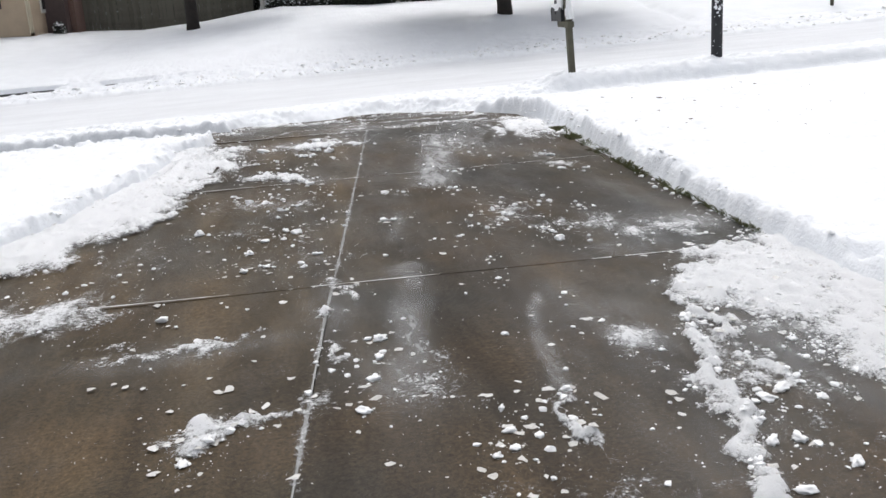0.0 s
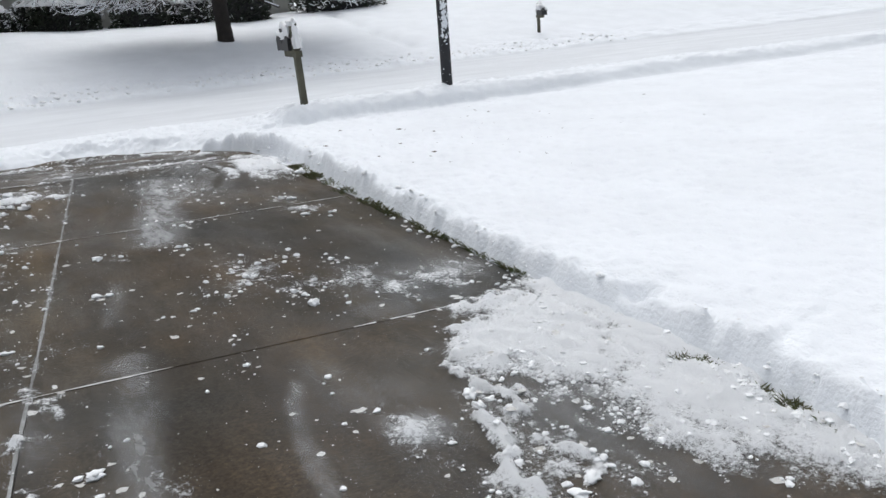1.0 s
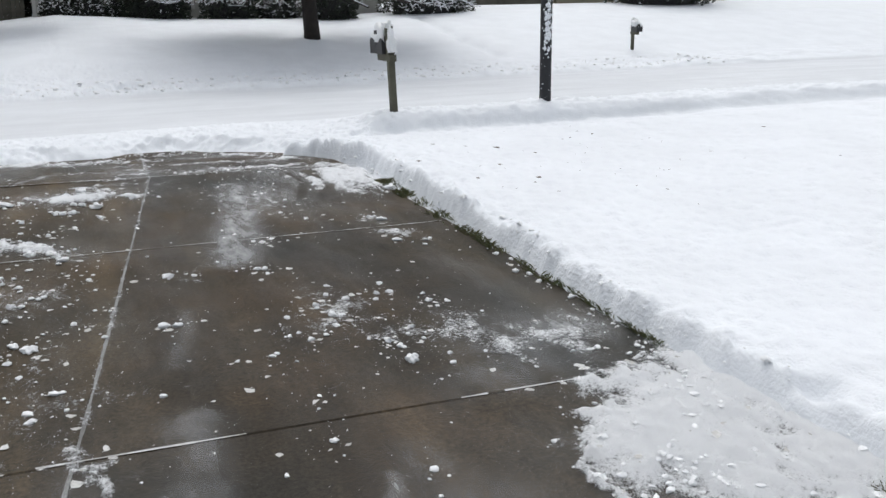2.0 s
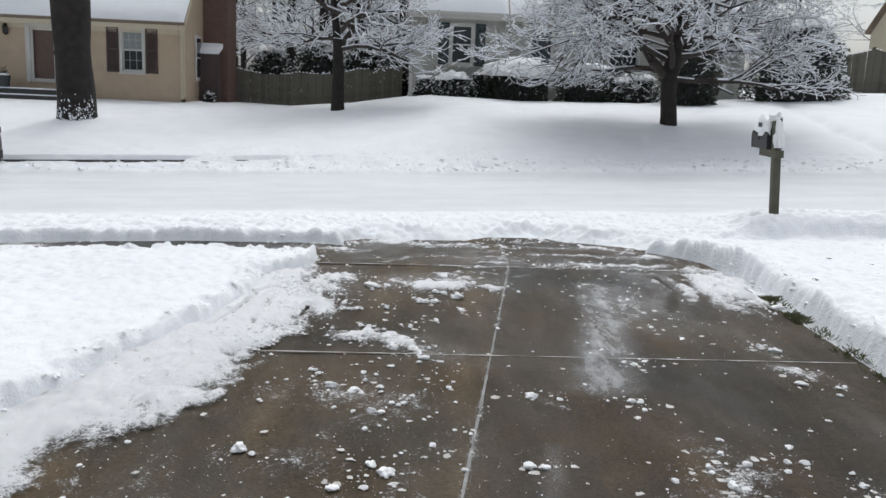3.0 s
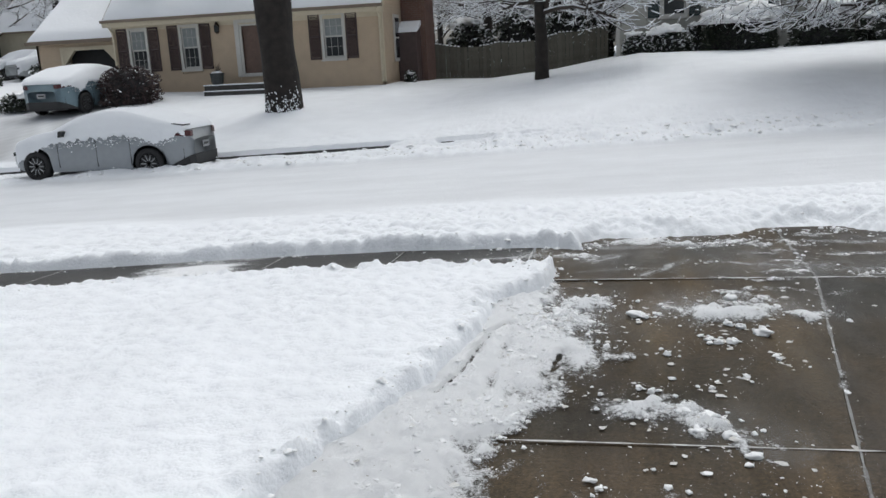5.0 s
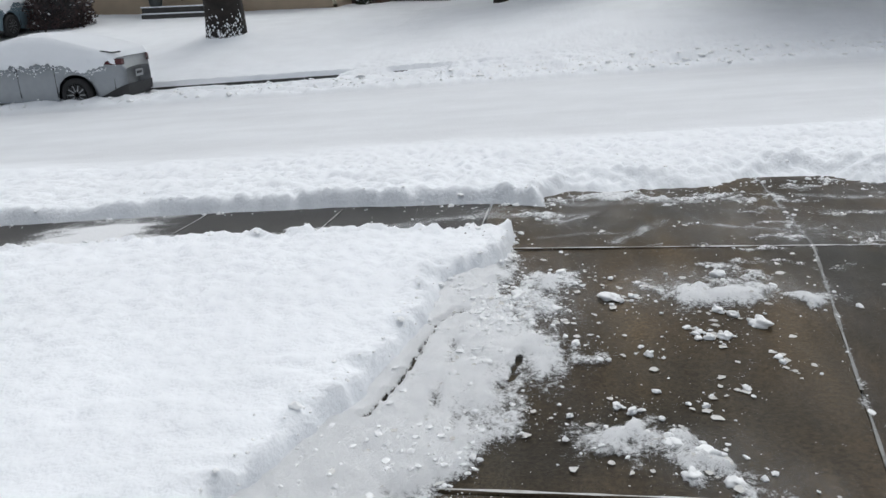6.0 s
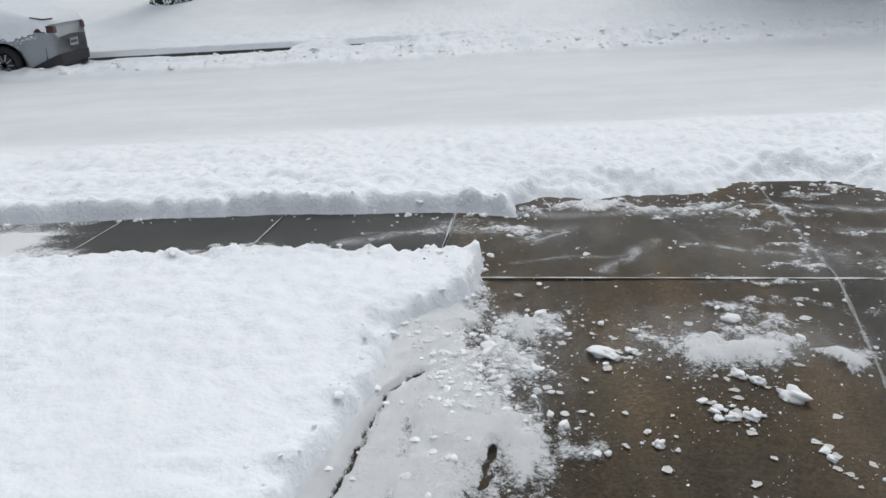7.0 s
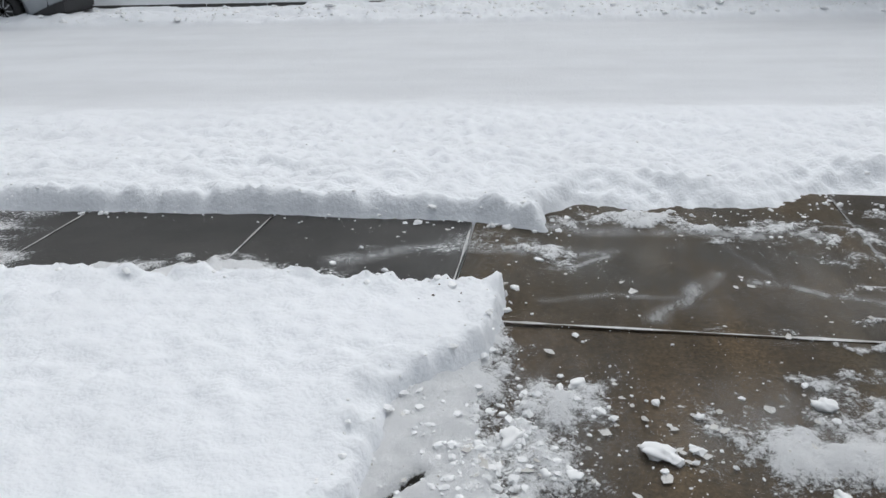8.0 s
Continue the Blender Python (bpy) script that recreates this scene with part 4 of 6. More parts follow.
# ---- grass and dead leaves that show through ----
def blades(name, count, seed, spots, label):
    rs = random.Random(seed)
    b = Build()
    for _ in range(count):
        (xa, ya), (xb, yb), w = rs.choice(spots)
        u = rs.random()
        x, y = xa + (xb - xa) * u + rs.uniform(-w, w), ya + (yb - ya) * u + rs.uniform(-w, w)
        if float(fbm(np.array(x * 7.0), np.array(y * 5.0), 66)) < 0.47:
            continue
        z = float(bare(x, y)) - 0.005
        a, h, lean, t = rs.uniform(0, 6.28), rs.uniform(0.012, 0.05), rs.uniform(0.01, 0.07), rs.uniform(0.0016, 0.0035)
        dx, dy = math.cos(a), math.sin(a)
        b.face((x - dy * t, y + dx * t, z), (x + dy * t, y - dx * t, z), (x + dx * lean * 0.5 + dy * t * 0.7, y + dy * lean * 0.5 - dx * t * 0.7, z + h * 0.7), (x + dx * lean, y + dy * lean, z + h), (x + dx * lean * 0.5 - dy * t * 0.7, y + dy * lean * 0.5 + dx * t * 0.7, z + h * 0.7))
    return tagged(new(name, b.mesh(name, GRASS)), label, "grass", kind="stuff")


GRASS_SPOTS = [((2.99, 9.5), (2.96, 8.0), 0.075), ((2.96, 8.0), (2.93, 6.6), 0.05), ((2.94, 6.6), (2.9, 5.6), 0.02), ((2.80, 4.28), (2.78, 3.80), 0.06), ((2.80, 4.28), (2.78, 3.80), 0.05), ((2.83, 3.75), (2.79, 3.3), 0.03), ((2.99, 9.6), (2.99, 9.0), 0.06), ((3.05, 9.75), (2.9, 9.7), 0.05), ((2.92, 11.15), (2.94, 11.2), 0.04)]
blades("grass_edge", 6000, 9, GRASS_SPOTS, "green grass tufts along the cleared driveway edge")


def on_lawn(rs, count):
    x, y = rs.normal(4.6, 1.1, count), rs.normal(9.6, 0.9, count)
    keep = polygon_distance(CLEARED, x, y) > 0.15
    x, y = x[keep], y[keep]
    return np.stack([x, y, snow_top(x, y) + 0.001], -1)


crumbs("dead_leaves", 80, 12, on_lawn, "brown dead leaf bits lying on the lawn snow", 0.006, 0.034, DEADLEAF, 0.3, 4.0)


def on_corner(rs, count):
    x, y = rs.normal(-1.0, 0.12, count), rs.normal(10.72, 0.07, count)
    return np.stack([x, y, snow_top(x, y) + 0.001], -1)


crumbs("leaf_bits", 7, 13, on_corner, "tiny brown leaf bits on the corner of the lawn snow", 0.003, 0.010, DEADLEAF)


# ---- houses ----
def siding_wall(x0, x1, z0, z1, holes, lap=0.11, y=0.0):
    """Lapped boards facing -y, cut round the openings (x0, z0, x1, z1)."""
    b = Build()
    z = z0
    while z < z1 - 0.01:
        top = min(z + lap, z1)
        spans = [(x0, x1)]
        for hx0, hz0, hx1, hz1 in holes:
            if top > hz0 + 0.01 and z < hz1 - 0.01:
                nxt = []
                for a, c in spans:
                    if hx1 <= a or hx0 >= c:
                        nxt.append((a, c))
                    else:
                        nxt += [s for s in ((a, hx0), (hx1, c)) if s[1] - s[0] > 0.01]
                spans = nxt
        for a, c in spans:
            b.prism([(y - 0.022, z), (y + 0.03, z), (y + 0.03, top), (y - 0.006, top)], a, c, "x")
        z = top
    return b


def wall_with_holes(x0, x1, z0, z1, holes, y0, y1):
    """A wall of thickness y0 to y1 with openings through it."""
    b = Build()
    xs = sorted({x0, x1, *[h[0] for h in holes], *[h[2] for h in holes]})
    for a, c in zip(xs, xs[1:]):
        cuts = sorted((h[1], h[3]) for h in holes if h[0] < c - 1e-6 and h[2] > a + 1e-6)
        z = z0
        for lo, hi in cuts + [(z1, z1)]:
            if lo > z + 1e-6:
                b.box(a, y0, z, c, y1, lo)
            z = max(z, hi)
    return b


def window(parent, x0, z0, x1, z1, y, frame_mat, rows=2, cols=3, curtain=True, sill=True, trim=0.09):
    """A double-hung window in an opening of a wall facing -y."""
    f = Build()
    for a, b_, c, d in ((x0 - trim, z0 - trim, x0, z1 + trim), (x1, z0 - trim, x1 + trim, z1 + trim), (x0, z1, x1, z1 + trim), (x0, z0 - trim, x1, z0)):
        f.box(a, y - 0.05, b_, c, y + 0.12, d)
    w = part("window", f, frame_mat, parent)
    zm = (z0 + z1) / 2
    sash = Build()
    for lo, hi, yy in ((zm - 0.02, z1, y + 0.02), (z0, zm + 0.02, y + 0.05)):
        for a, b_, c, d in ((x0, lo, x0 + 0.045, hi), (x1 - 0.045, lo, x1, hi), (x0 + 0.045, hi - 0.045, x1 - 0.045, hi), (x0 + 0.045, lo, x1 - 0.045, lo + 0.05)):
            sash.box(a, yy, b_, c, yy + 0.03, d)
        for i in range(1, cols):
            xx = x0 + (x1 - x0) * i / cols
            sash.box(xx - 0.0055, yy + 0.004, lo, xx + 0.0055, yy + 0.02, hi)
        for i in range(1, rows):
            zz = lo + (hi - lo) * i / rows
            sash.box(x0, yy + 0.004, zz - 0.0055, x1, yy + 0.02, zz + 0.0055)
    part("sash", sash, WHITE, w, "painted sash bars")
    pane = Build()
    for lo, hi, yy in ((zm, z1, y + 0.035), (z0, zm, y + 0.065)):
        pane.box(x0, yy, lo, x1, yy + 0.006, hi)
    part("pane", pane, GLASS, w, "dark reflecting glass")
    if curtain:
        n = 12
        wave = [(x0 + (x1 - x0) * i / n, y + 0.026 + 0.004 * (i % 2)) for i in range(n + 1)]
        c = Build().prism(wave + [(x1, y + 0.033), (x0, y + 0.033)], zm + 0.02, z1)
        part("curtain", c, CURTAIN, w, "pale curtain behind the upper sash")
    if sill:
        part("sill", Build().box(x0 - trim - 0.03, y - 0.10, z0 - trim - 0.03, x1 + trim + 0.03, y + 0.05, z0 - trim + 0.02), frame_mat, w)
    return w


def shutter(parent, x0, z0, x1, z1, y, material):
    b = Build()
    for a, lo, c, hi in ((x0, z0, x0 + 0.045, z1), (x1 - 0.045, z0, x1, z1), (x0, z0, x1, z0 + 0.07), (x0, z1 - 0.07, x1, z1), (x0, (z0 + z1) / 2 - 0.035, x1, (z0 + z1) / 2 + 0.035)):
        b.box(a, y - 0.055, lo, c, y - 0.022, hi)
    z = z0 + 0.08
    while z < z1 - 0.09:
        b.prism([(y - 0.048, z), (y - 0.026, z + 0.03), (y - 0.026, z + 0.04), (y - 0.048, z + 0.01)], x0 + 0.045, x1 - 0.045, "x")
        z += 0.045
    return part("shutter", b, material, parent)


def gable_roof(x0, x1, ye, ze, yr, zr, y_back, z_back, thick, over=0.0):
    """Two slopes with a ridge along x."""
    return Build().prism([(ye, ze), (yr, zr), (y_back, z_back), (y_back, z_back + thick), (yr, zr + thick * 1.35), (ye, ze + thick)], x0 - over, x1 + over, "x")


def snow_roof(x0, x1, ye, ze, yr, zr, thick, seed, nx=60, ny=24):
    """A soft snow blanket over the slope towards the street, closed to the back."""
    u, v = np.meshgrid(np.linspace(0, 1, nx), np.linspace(0, 1, ny))
    edge = np.minimum.reduce([u * nx, (1 - u) * nx, v * ny * 1.2, np.ones_like(u) * 2.5]) / 2.5
    soft = np.sqrt(np.clip(edge, 0, 1))
    x = x0 + (x1 - x0) * u
    y = ye + (yr - ye) * v
    t = thick * soft * (1 + 0.25 * (fbm(x * 0.8, y * 1.5, seed) - 0.5))
    z = ze + (zr - ze) * v + t
    y = y - 0.35 * t
    me = grid_mesh("snow_cover", x, y, z, SNOW_FAR)
    return me


def house_tan():
    """The tan cape house with dormers, garage wing and brick chimney."""
    X0, X1, Y, D = -18.25, -8.05, HOUSE_Y, 7.4
    zb, ze = 0.35, 3.42
    h = thing("house", (0, 0, 0), label="tan clapboard cape house with plum shutters and snowy roof", category="house")
    win = [(-17.56, 1.68, -16.95, 3.10), (-15.53, 1.68, -14.92, 3.12), (-10.16, 1.80, -9.46, 3.22)]
    door = (-13.30, 1.28, -12.42, 3.14)
    holes = win + [door]
    part("wall", wall_with_holes(X0, X1, zb, ze, holes, Y + 0.03, Y + 0.2), SIDING, h)
    part("siding", siding_wall(X0 + 0.1, X1 - 0.1, 0.72, ze, [(a - 0.09, b - 0.09, c + 0.09, d + 0.09) for a, b, c, d in holes], y=Y), SIDING, h, "lapped tan boards")
    part("foundation", Build().box(X0 + 0.03, Y - 0.012, zb - 0.3, X1 - 0.03, Y + 0.035, 0.715), BLOCK, h)
    g = Build().prism([(Y + 0.2, zb), (Y + D, zb), (Y + D, ze), (Y + D / 2, ze + 3.75), (Y + 0.03, ze), (Y + 0.03, zb)], X1 - 0.2, X1, "x")
    part("gable_wall", g, SIDING, h)
    g = Build()
    z = 0.95
    while z < ze + 3.6:
        a, c = Y + 0.12, Y + D
        if z > ze - 0.1:
            a, c = Y + (z - ze + 0.25), Y + D - (z - ze + 0.25)
        if c > a + 0.1:
            g.prism([(X1 - 0.005, z), (X1 + 0.022, z), (X1 + 0.006, z + 0.11), (X1 - 0.005, z + 0.11)], a, c, "y")
        z += 0.11
    part("gable_siding", g, SIDING, h, "lapped tan boards")
    part("gable_wall", Build().prism([(Y + 0.2, zb), (Y + D, zb), (Y + D, ze), (Y + D / 2, ze + 3.75), (Y + 0.03, ze), (Y + 0.03, zb)], X0, X0 + 0.2, "x"), SIDING, h)
    part("back_wall", Build().box(X0, Y + D - 0.2, zb, X1, Y + D, ze), SIDING, h)
    # one black sheet stands in for the shade of all front rooms
    part("room_shade_sheet", Build().box(X0 + 0.25, Y + 0.9, zb, X1 - 0.25, Y + 0.95, ze), SHADE_BLACK, h, "black sheet painted as unlit rooms behind the windows")
    for a, b_ in ((X0 - 0.02, X0 + 0.10), (X1 - 0.10, X1 + 0.025)):
        part("corner_board", Build().box(a, Y - 0.045, 0.9, b_, Y + 0.1, ze), TRIM, h)
    # roof
    yr, zr = Y + D / 2, ze + 4.0
    ye, zee = Y - 0.38, ze - 0.02
    part("roof", gable_roof(X0, X1, ye, zee, yr, zr, Y + D + 0.38, zee, 0.09, 0.14), GUTTER, h)
    part("fascia", Build().box(X0 - 0.14, ye - 0.02, zee - 0.16, X1 + 0.14, ye + 0.03, zee + 0.1), TRIM, h)
    part("soffit", Build().box(X0 - 0.1, ye + 0.03, zee - 0.14, X1 + 0.1, Y + 0.03, zee - 0.11), TRIM, h)
    part("frieze", Build().box(X0 + 0.1, Y - 0.035, ze - 0.32, X1 - 0.1, Y - 0.023, ze - 0.13), TRIM, h)
    part("gutter", Build().prism([(ye - 0.13, zee + 0.09), (ye - 0.11, zee - 0.01), (ye - 0.02, zee - 0.01), (ye - 0.02, zee + 0.09)], X0 - 0.16, X1 + 0.16, "x"), GUTTER, h, "brown gutter along the eave")
    for xx in (X0 + 0.06, X1 - 0.06):
        d = Build().tube((xx, ye - 0.07, zee), (xx, Y - 0.09, zee - 0.36), 0.035, 0.035, 8).tube((xx, Y - 0.09, zee - 0.36), (xx, Y - 0.09, 0.9), 0.035, 0.035, 8)
        part("downspout", d, TRIM, h)
    part("rake_board", Build().prism([(ye, zee - 0.1), (ye, zee + 0.06), (yr, zr + 0.06), (yr, zr - 0.14)], X1 + 0.14, X1 + 0.17, "x"), TRIM, h)
    part("snow_cover", snow_roof(X0 - 0.12, X1 + 0.12, ye, zee + 0.09, yr, zr + 0.13, 0.17, 81, 90, 30), SNOW_FAR, h, "thick smooth snow on the roof")
    for a, b_, c, d in win:
        plain = a > -7
        window(h, a, b_, c, d, Y, WHITE, rows=1 if plain else 2, cols=1 if plain else 3)
        shutter(h, a - 0.53, b_ - 0.06, a - 0.12, d + 0.08, Y, SHUTTER)
        shutter(h, c + 0.12, b_ - 0.06, c + 0.53, d + 0.08, Y, SHUTTER)
    # side window in the gable
    w = part("window", Build().box(X1 + 0.02, 35.0, 1.55, X1 + 0.07, 35.75, 3.2), WHITE, h)
    part("pane", Build().box(X1 + 0.06, 35.1, 1.68, X1 + 0.078, 35.65, 3.08), GLASS, w, "dark glass")
    part("sash", Build().box(X1 + 0.06, 35.1, 2.36, X1 + 0.085, 35.65, 2.41), WHITE, w)
    # front door with storm door
    a, b_, c, d = door
    fr = Build()
    for q in ((a - 0.16, b_, a, d + 0.14), (c, b_, c + 0.16, d + 0.14), (a, d, c, d + 0.14)):
        fr.box(q[0], Y - 0.05, q[1], q[2], Y + 0.12, q[3])
    dr = part("door", fr, WHITE, h, "white framed storm door before a dark red-brown door")
    part("storm_frame", wall_with_holes(a, c, b_, d, [(a + 0.09, b_ + 0.12, c - 0.09, d - 0.1)], Y - 0.01, Y + 0.03), WHITE, dr)
    part("leaf", Build().box(a, Y + 0.08, b_, c, Y + 0.13, d), DOOR_DARK, dr)
    part("handle", Build().box(c - 0.08, Y - 0.05, b_ + 0.95, c - 0.05, Y - 0.01, b_ + 1.1), BRONZE, dr)
    for i, (lo, hi, out) in enumerate(((0.55, 1.04, 1.1), (0.3, 0.84, 1.4))):
        part("step", Build().box(-14.3 + 0.12 * i, Y - out, lo - 0.3, -11.3, Y - 0.03 if i == 0 else Y - out + 0.42, hi), KERB, h, "low dark stone step under snow")
        part("step_snow", Build().box(-14.33 + 0.12 * i, Y - out - 0.02, hi, -11.28, Y - out + 0.33, hi + 0.035), SNOW_FAR, h)
    # lantern
    ln = part("wall_lantern", Build().box(-14.16, Y - 0.16, 2.88, -14.02, Y - 0.04, 3.10), GLASS, h, "dark bronze wall lantern")
    part("cap", Build().lathe([(0.11, 0), (0.04, 0.09), (0.015, 0.13)], (-14.09, Y - 0.10, 3.10), 8), BRONZE, ln)
    part("base", Build().lathe([(0.03, -0.06), (0.085, 0.0)], (-14.09, Y - 0.10, 2.88), 8), BRONZE, ln)
    # dormers
    for cx in (-16.75, -13.58):
        w2, yf = 0.66, Y + 0.22
        z0, z1 = 3.86, 5.98
        dm = part("dormer", wall_with_holes(cx - w2, cx + w2, z0, z1, [(cx - 0.35, z0 + 0.32, cx + 0.35, z1 - 0.18)], yf, yf + 0.1), TRIM, h, "cream dormer with snowy gable")
        part("cheek", Build().prism([(yf + 0.1, z0), (yf + 0.1, z1), (yf + 2.4, z1)], cx - w2, cx - w2 + 0.08, "x"), SIDING, dm)
        part("cheek", Build().prism([(yf + 0.1, z0), (yf + 0.1, z1), (yf + 2.4, z1)], cx + w2 - 0.08, cx + w2, "x"), SIDING, dm)
        part("gable", Build().prism([(cx - w2, z1), (cx + w2, z1), (cx, z1 + 0.58)], yf, yf + 0.12, "y"), TRIM, dm)
        part("roof", Build().prism([(cx - w2 - 0.18, z1 - 0.12), (cx, z1 + 0.60), (cx + w2 + 0.18, z1 - 0.12), (cx + w2 + 0.18, z1 - 0.04), (cx, z1 + 0.70), (cx - w2 - 0.18, z1 - 0.04)], yf - 0.16, yf + 2.9, "y"), TRIM, dm)
        part("snow", Build().prism([(cx - w2 - 0.16, z1 - 0.03), (cx, z1 + 0.71), (cx + w2 + 0.16, z1 - 0.03), (cx + w2 + 0.14, z1 + 0.08), (cx, z1 + 0.86), (cx - w2 - 0.14, z1 + 0.08)], yf - 0.13, yf + 2.9, "y"), SNOW_FAR, dm)
        window(h, cx - 0.32, z0 + 0.36, cx + 0.32, z1 - 0.22, yf, TRIM, curtain=False)
        # the unlit space behind the dormer is a black sheet
        part("dormer_shade_sheet", Build().box(cx - 0.5, yf + 0.5, z0, cx + 0.5, yf + 0.55, z1), SHADE_BLACK, h)
    # garage wing
    gx0, gx1, gy = -22.15, X0, Y + 0.9
    gz = 2.85
    hole = [(-21.0, -0.3, -18.75, 2.55)]
    part("garage_wall", wall_with_holes(gx0, gx1, -0.4, gz, hole, gy, gy + 0.2), SIDING, h)
    part("garage_siding", siding_wall(gx0 + 0.1, gx1 - 0.05, 0.5, gz, [(-21.12, -1, -18.63, 2.67)], y=gy), SIDING, h)
    fr = Build()
    for q in ((-21.12, 0, -21.0, 2.55), (-18.75, 0, -18.63, 2.55), (-21.12, 2.55, -18.63, 2.68)):
        fr.box(q[0], gy - 0.05, q[1], q[2], gy + 0.2, q[3])
    for s, xx in ((1, -21.0), (-1, -18.75)):
        fr.prism([(xx, 2.0), (xx + s * 0.5, 2.55), (xx, 2.55)] if s < 0 else [(xx, 2.0), (xx, 2.55), (xx + s * 0.5, 2.55)], gy - 0.04, gy + 0.1, "y")
    go = part("garage_opening", fr, TRIM, h, "cream framed opening with cut corners")
    # the garage's shade is painted: a black sheet just inside the opening
    part("garage_shade_sheet", Build().box(-21.1, gy + 0.6, -0.4, -18.6, gy + 0.65, 2.6), SHADE_BLACK, go, "black sheet painted as the unlit garage inside")
    part("garage_side", Build().prism([(gy, -0.4), (gy + 6.4, -0.4), (gy + 6.4, gz), (gy + 3.2, gz + 2.15), (gy, gz)], gx0, gx0 + 0.2, "x"), SIDING, h)
    gye, gzr, gyr = gy - 0.35, gz + 2.3, gy + 3.2
    part("garage_roof", gable_roof(gx0, gx1 + 0.3, gye, gz, gyr, gzr, gy + 6.7, gz, 0.09, 0.12), GUTTER, h)
    part("garage_gutter", Build().box(gx0 - 0.15, gye - 0.1, gz - 0.05, gx1, gye - 0.01, gz + 0.07), GUTTER, h)
    part("garage_snow", snow_roof(gx0 - 0.12, gx1 + 0.25, gye, gz + 0.09, gyr, gzr + 0.13, 0.17, 82, 40, 24), SNOW_FAR, h, "thick smooth snow on the garage roof")
    # chimney
    cy0, cy1, cx0, cx1 = 36.25, 37.75, X1 + 0.025, -7.12
    ch = part("chimney", Build().box(cx0, cy0, 0.3, cx1, cy1, 9.4), MORTAR, h, "red brick chimney on the gable end")
    part("chimney_cap", Build().box(cx0 - 0.06, cy0 - 0.06, 9.4, cx1 + 0.06, cy1 + 0.06, 9.55), MORTAR, ch)
    bk = Build()
    rs = random.Random(3)
    z, odd = 0.5, 0
    while z < 9.3:
        x = cx0 - (0.1 if odd else 0)
        while x < cx1 - 0.02:
            bk.box(max(x, cx0) + 0.004, cy0 - 0.008 - 0.004 * rs.random(), z, min(x + 0.2, cx1) - 0.004, cy0 + 0.01, z + 0.062)
            x += 0.21
        y = cy0
        while y < cy1 - 0.02:
            bk.box(cx1 - 0.01, y + 0.004, z, cx1 + 0.008, min(y + 0.2, cy1), z + 0.062)
            y += 0.21
        z, odd = z + 0.075, 1 - odd
    part("bricks", bk, BRICK, ch, "courses of red brick", kind="stuff")
    wb = part("wood_box", Build().prism([(35.55, 0.5), (36.22, 0.5), (36.22, 2.78), (35.55, 2.55)], cx0, -7.32, "x"), SHUTTER, h, "dark lean-to box by the chimney under snow")
    part("snow", Build().prism([(35.5, 2.56), (36.22, 2.8), (36.2, 2.98), (35.56, 2.74)], cx0, -7.28, "x"), SNOW_FAR, wb)
    return h


house_tan()
planter = thing("planter", (-13.85, HOUSE_Y - 0.95, 1.06), label="dark flower pot with bare plant on the steps", category="planter")
part("pot", Build().lathe([(0.15, 0), (0.2, 0.05), (0.24, 0.36), (0.26, 0.4), (0.22, 0.4), (0.2, 0.34)], sides=14), POTTERY, planter)
rs = random.Random(5)
stems = Build()
for i in range(26):
    a, r = rs.uniform(0, 6.28), rs.uniform(0.05, 0.2)
    stems.tube((0, 0, 0.34), (r * math.cos(a), r * math.sin(a), rs.uniform(0.5, 0.75)), 0.012, 0.004, 4)
part("plant", stems, TWIG, planter)
part("snow", Build().lathe([(0.19, 0.36), (0.2, 0.42), (0.1, 0.47)], sides=12), SNOW_FAR, planter)


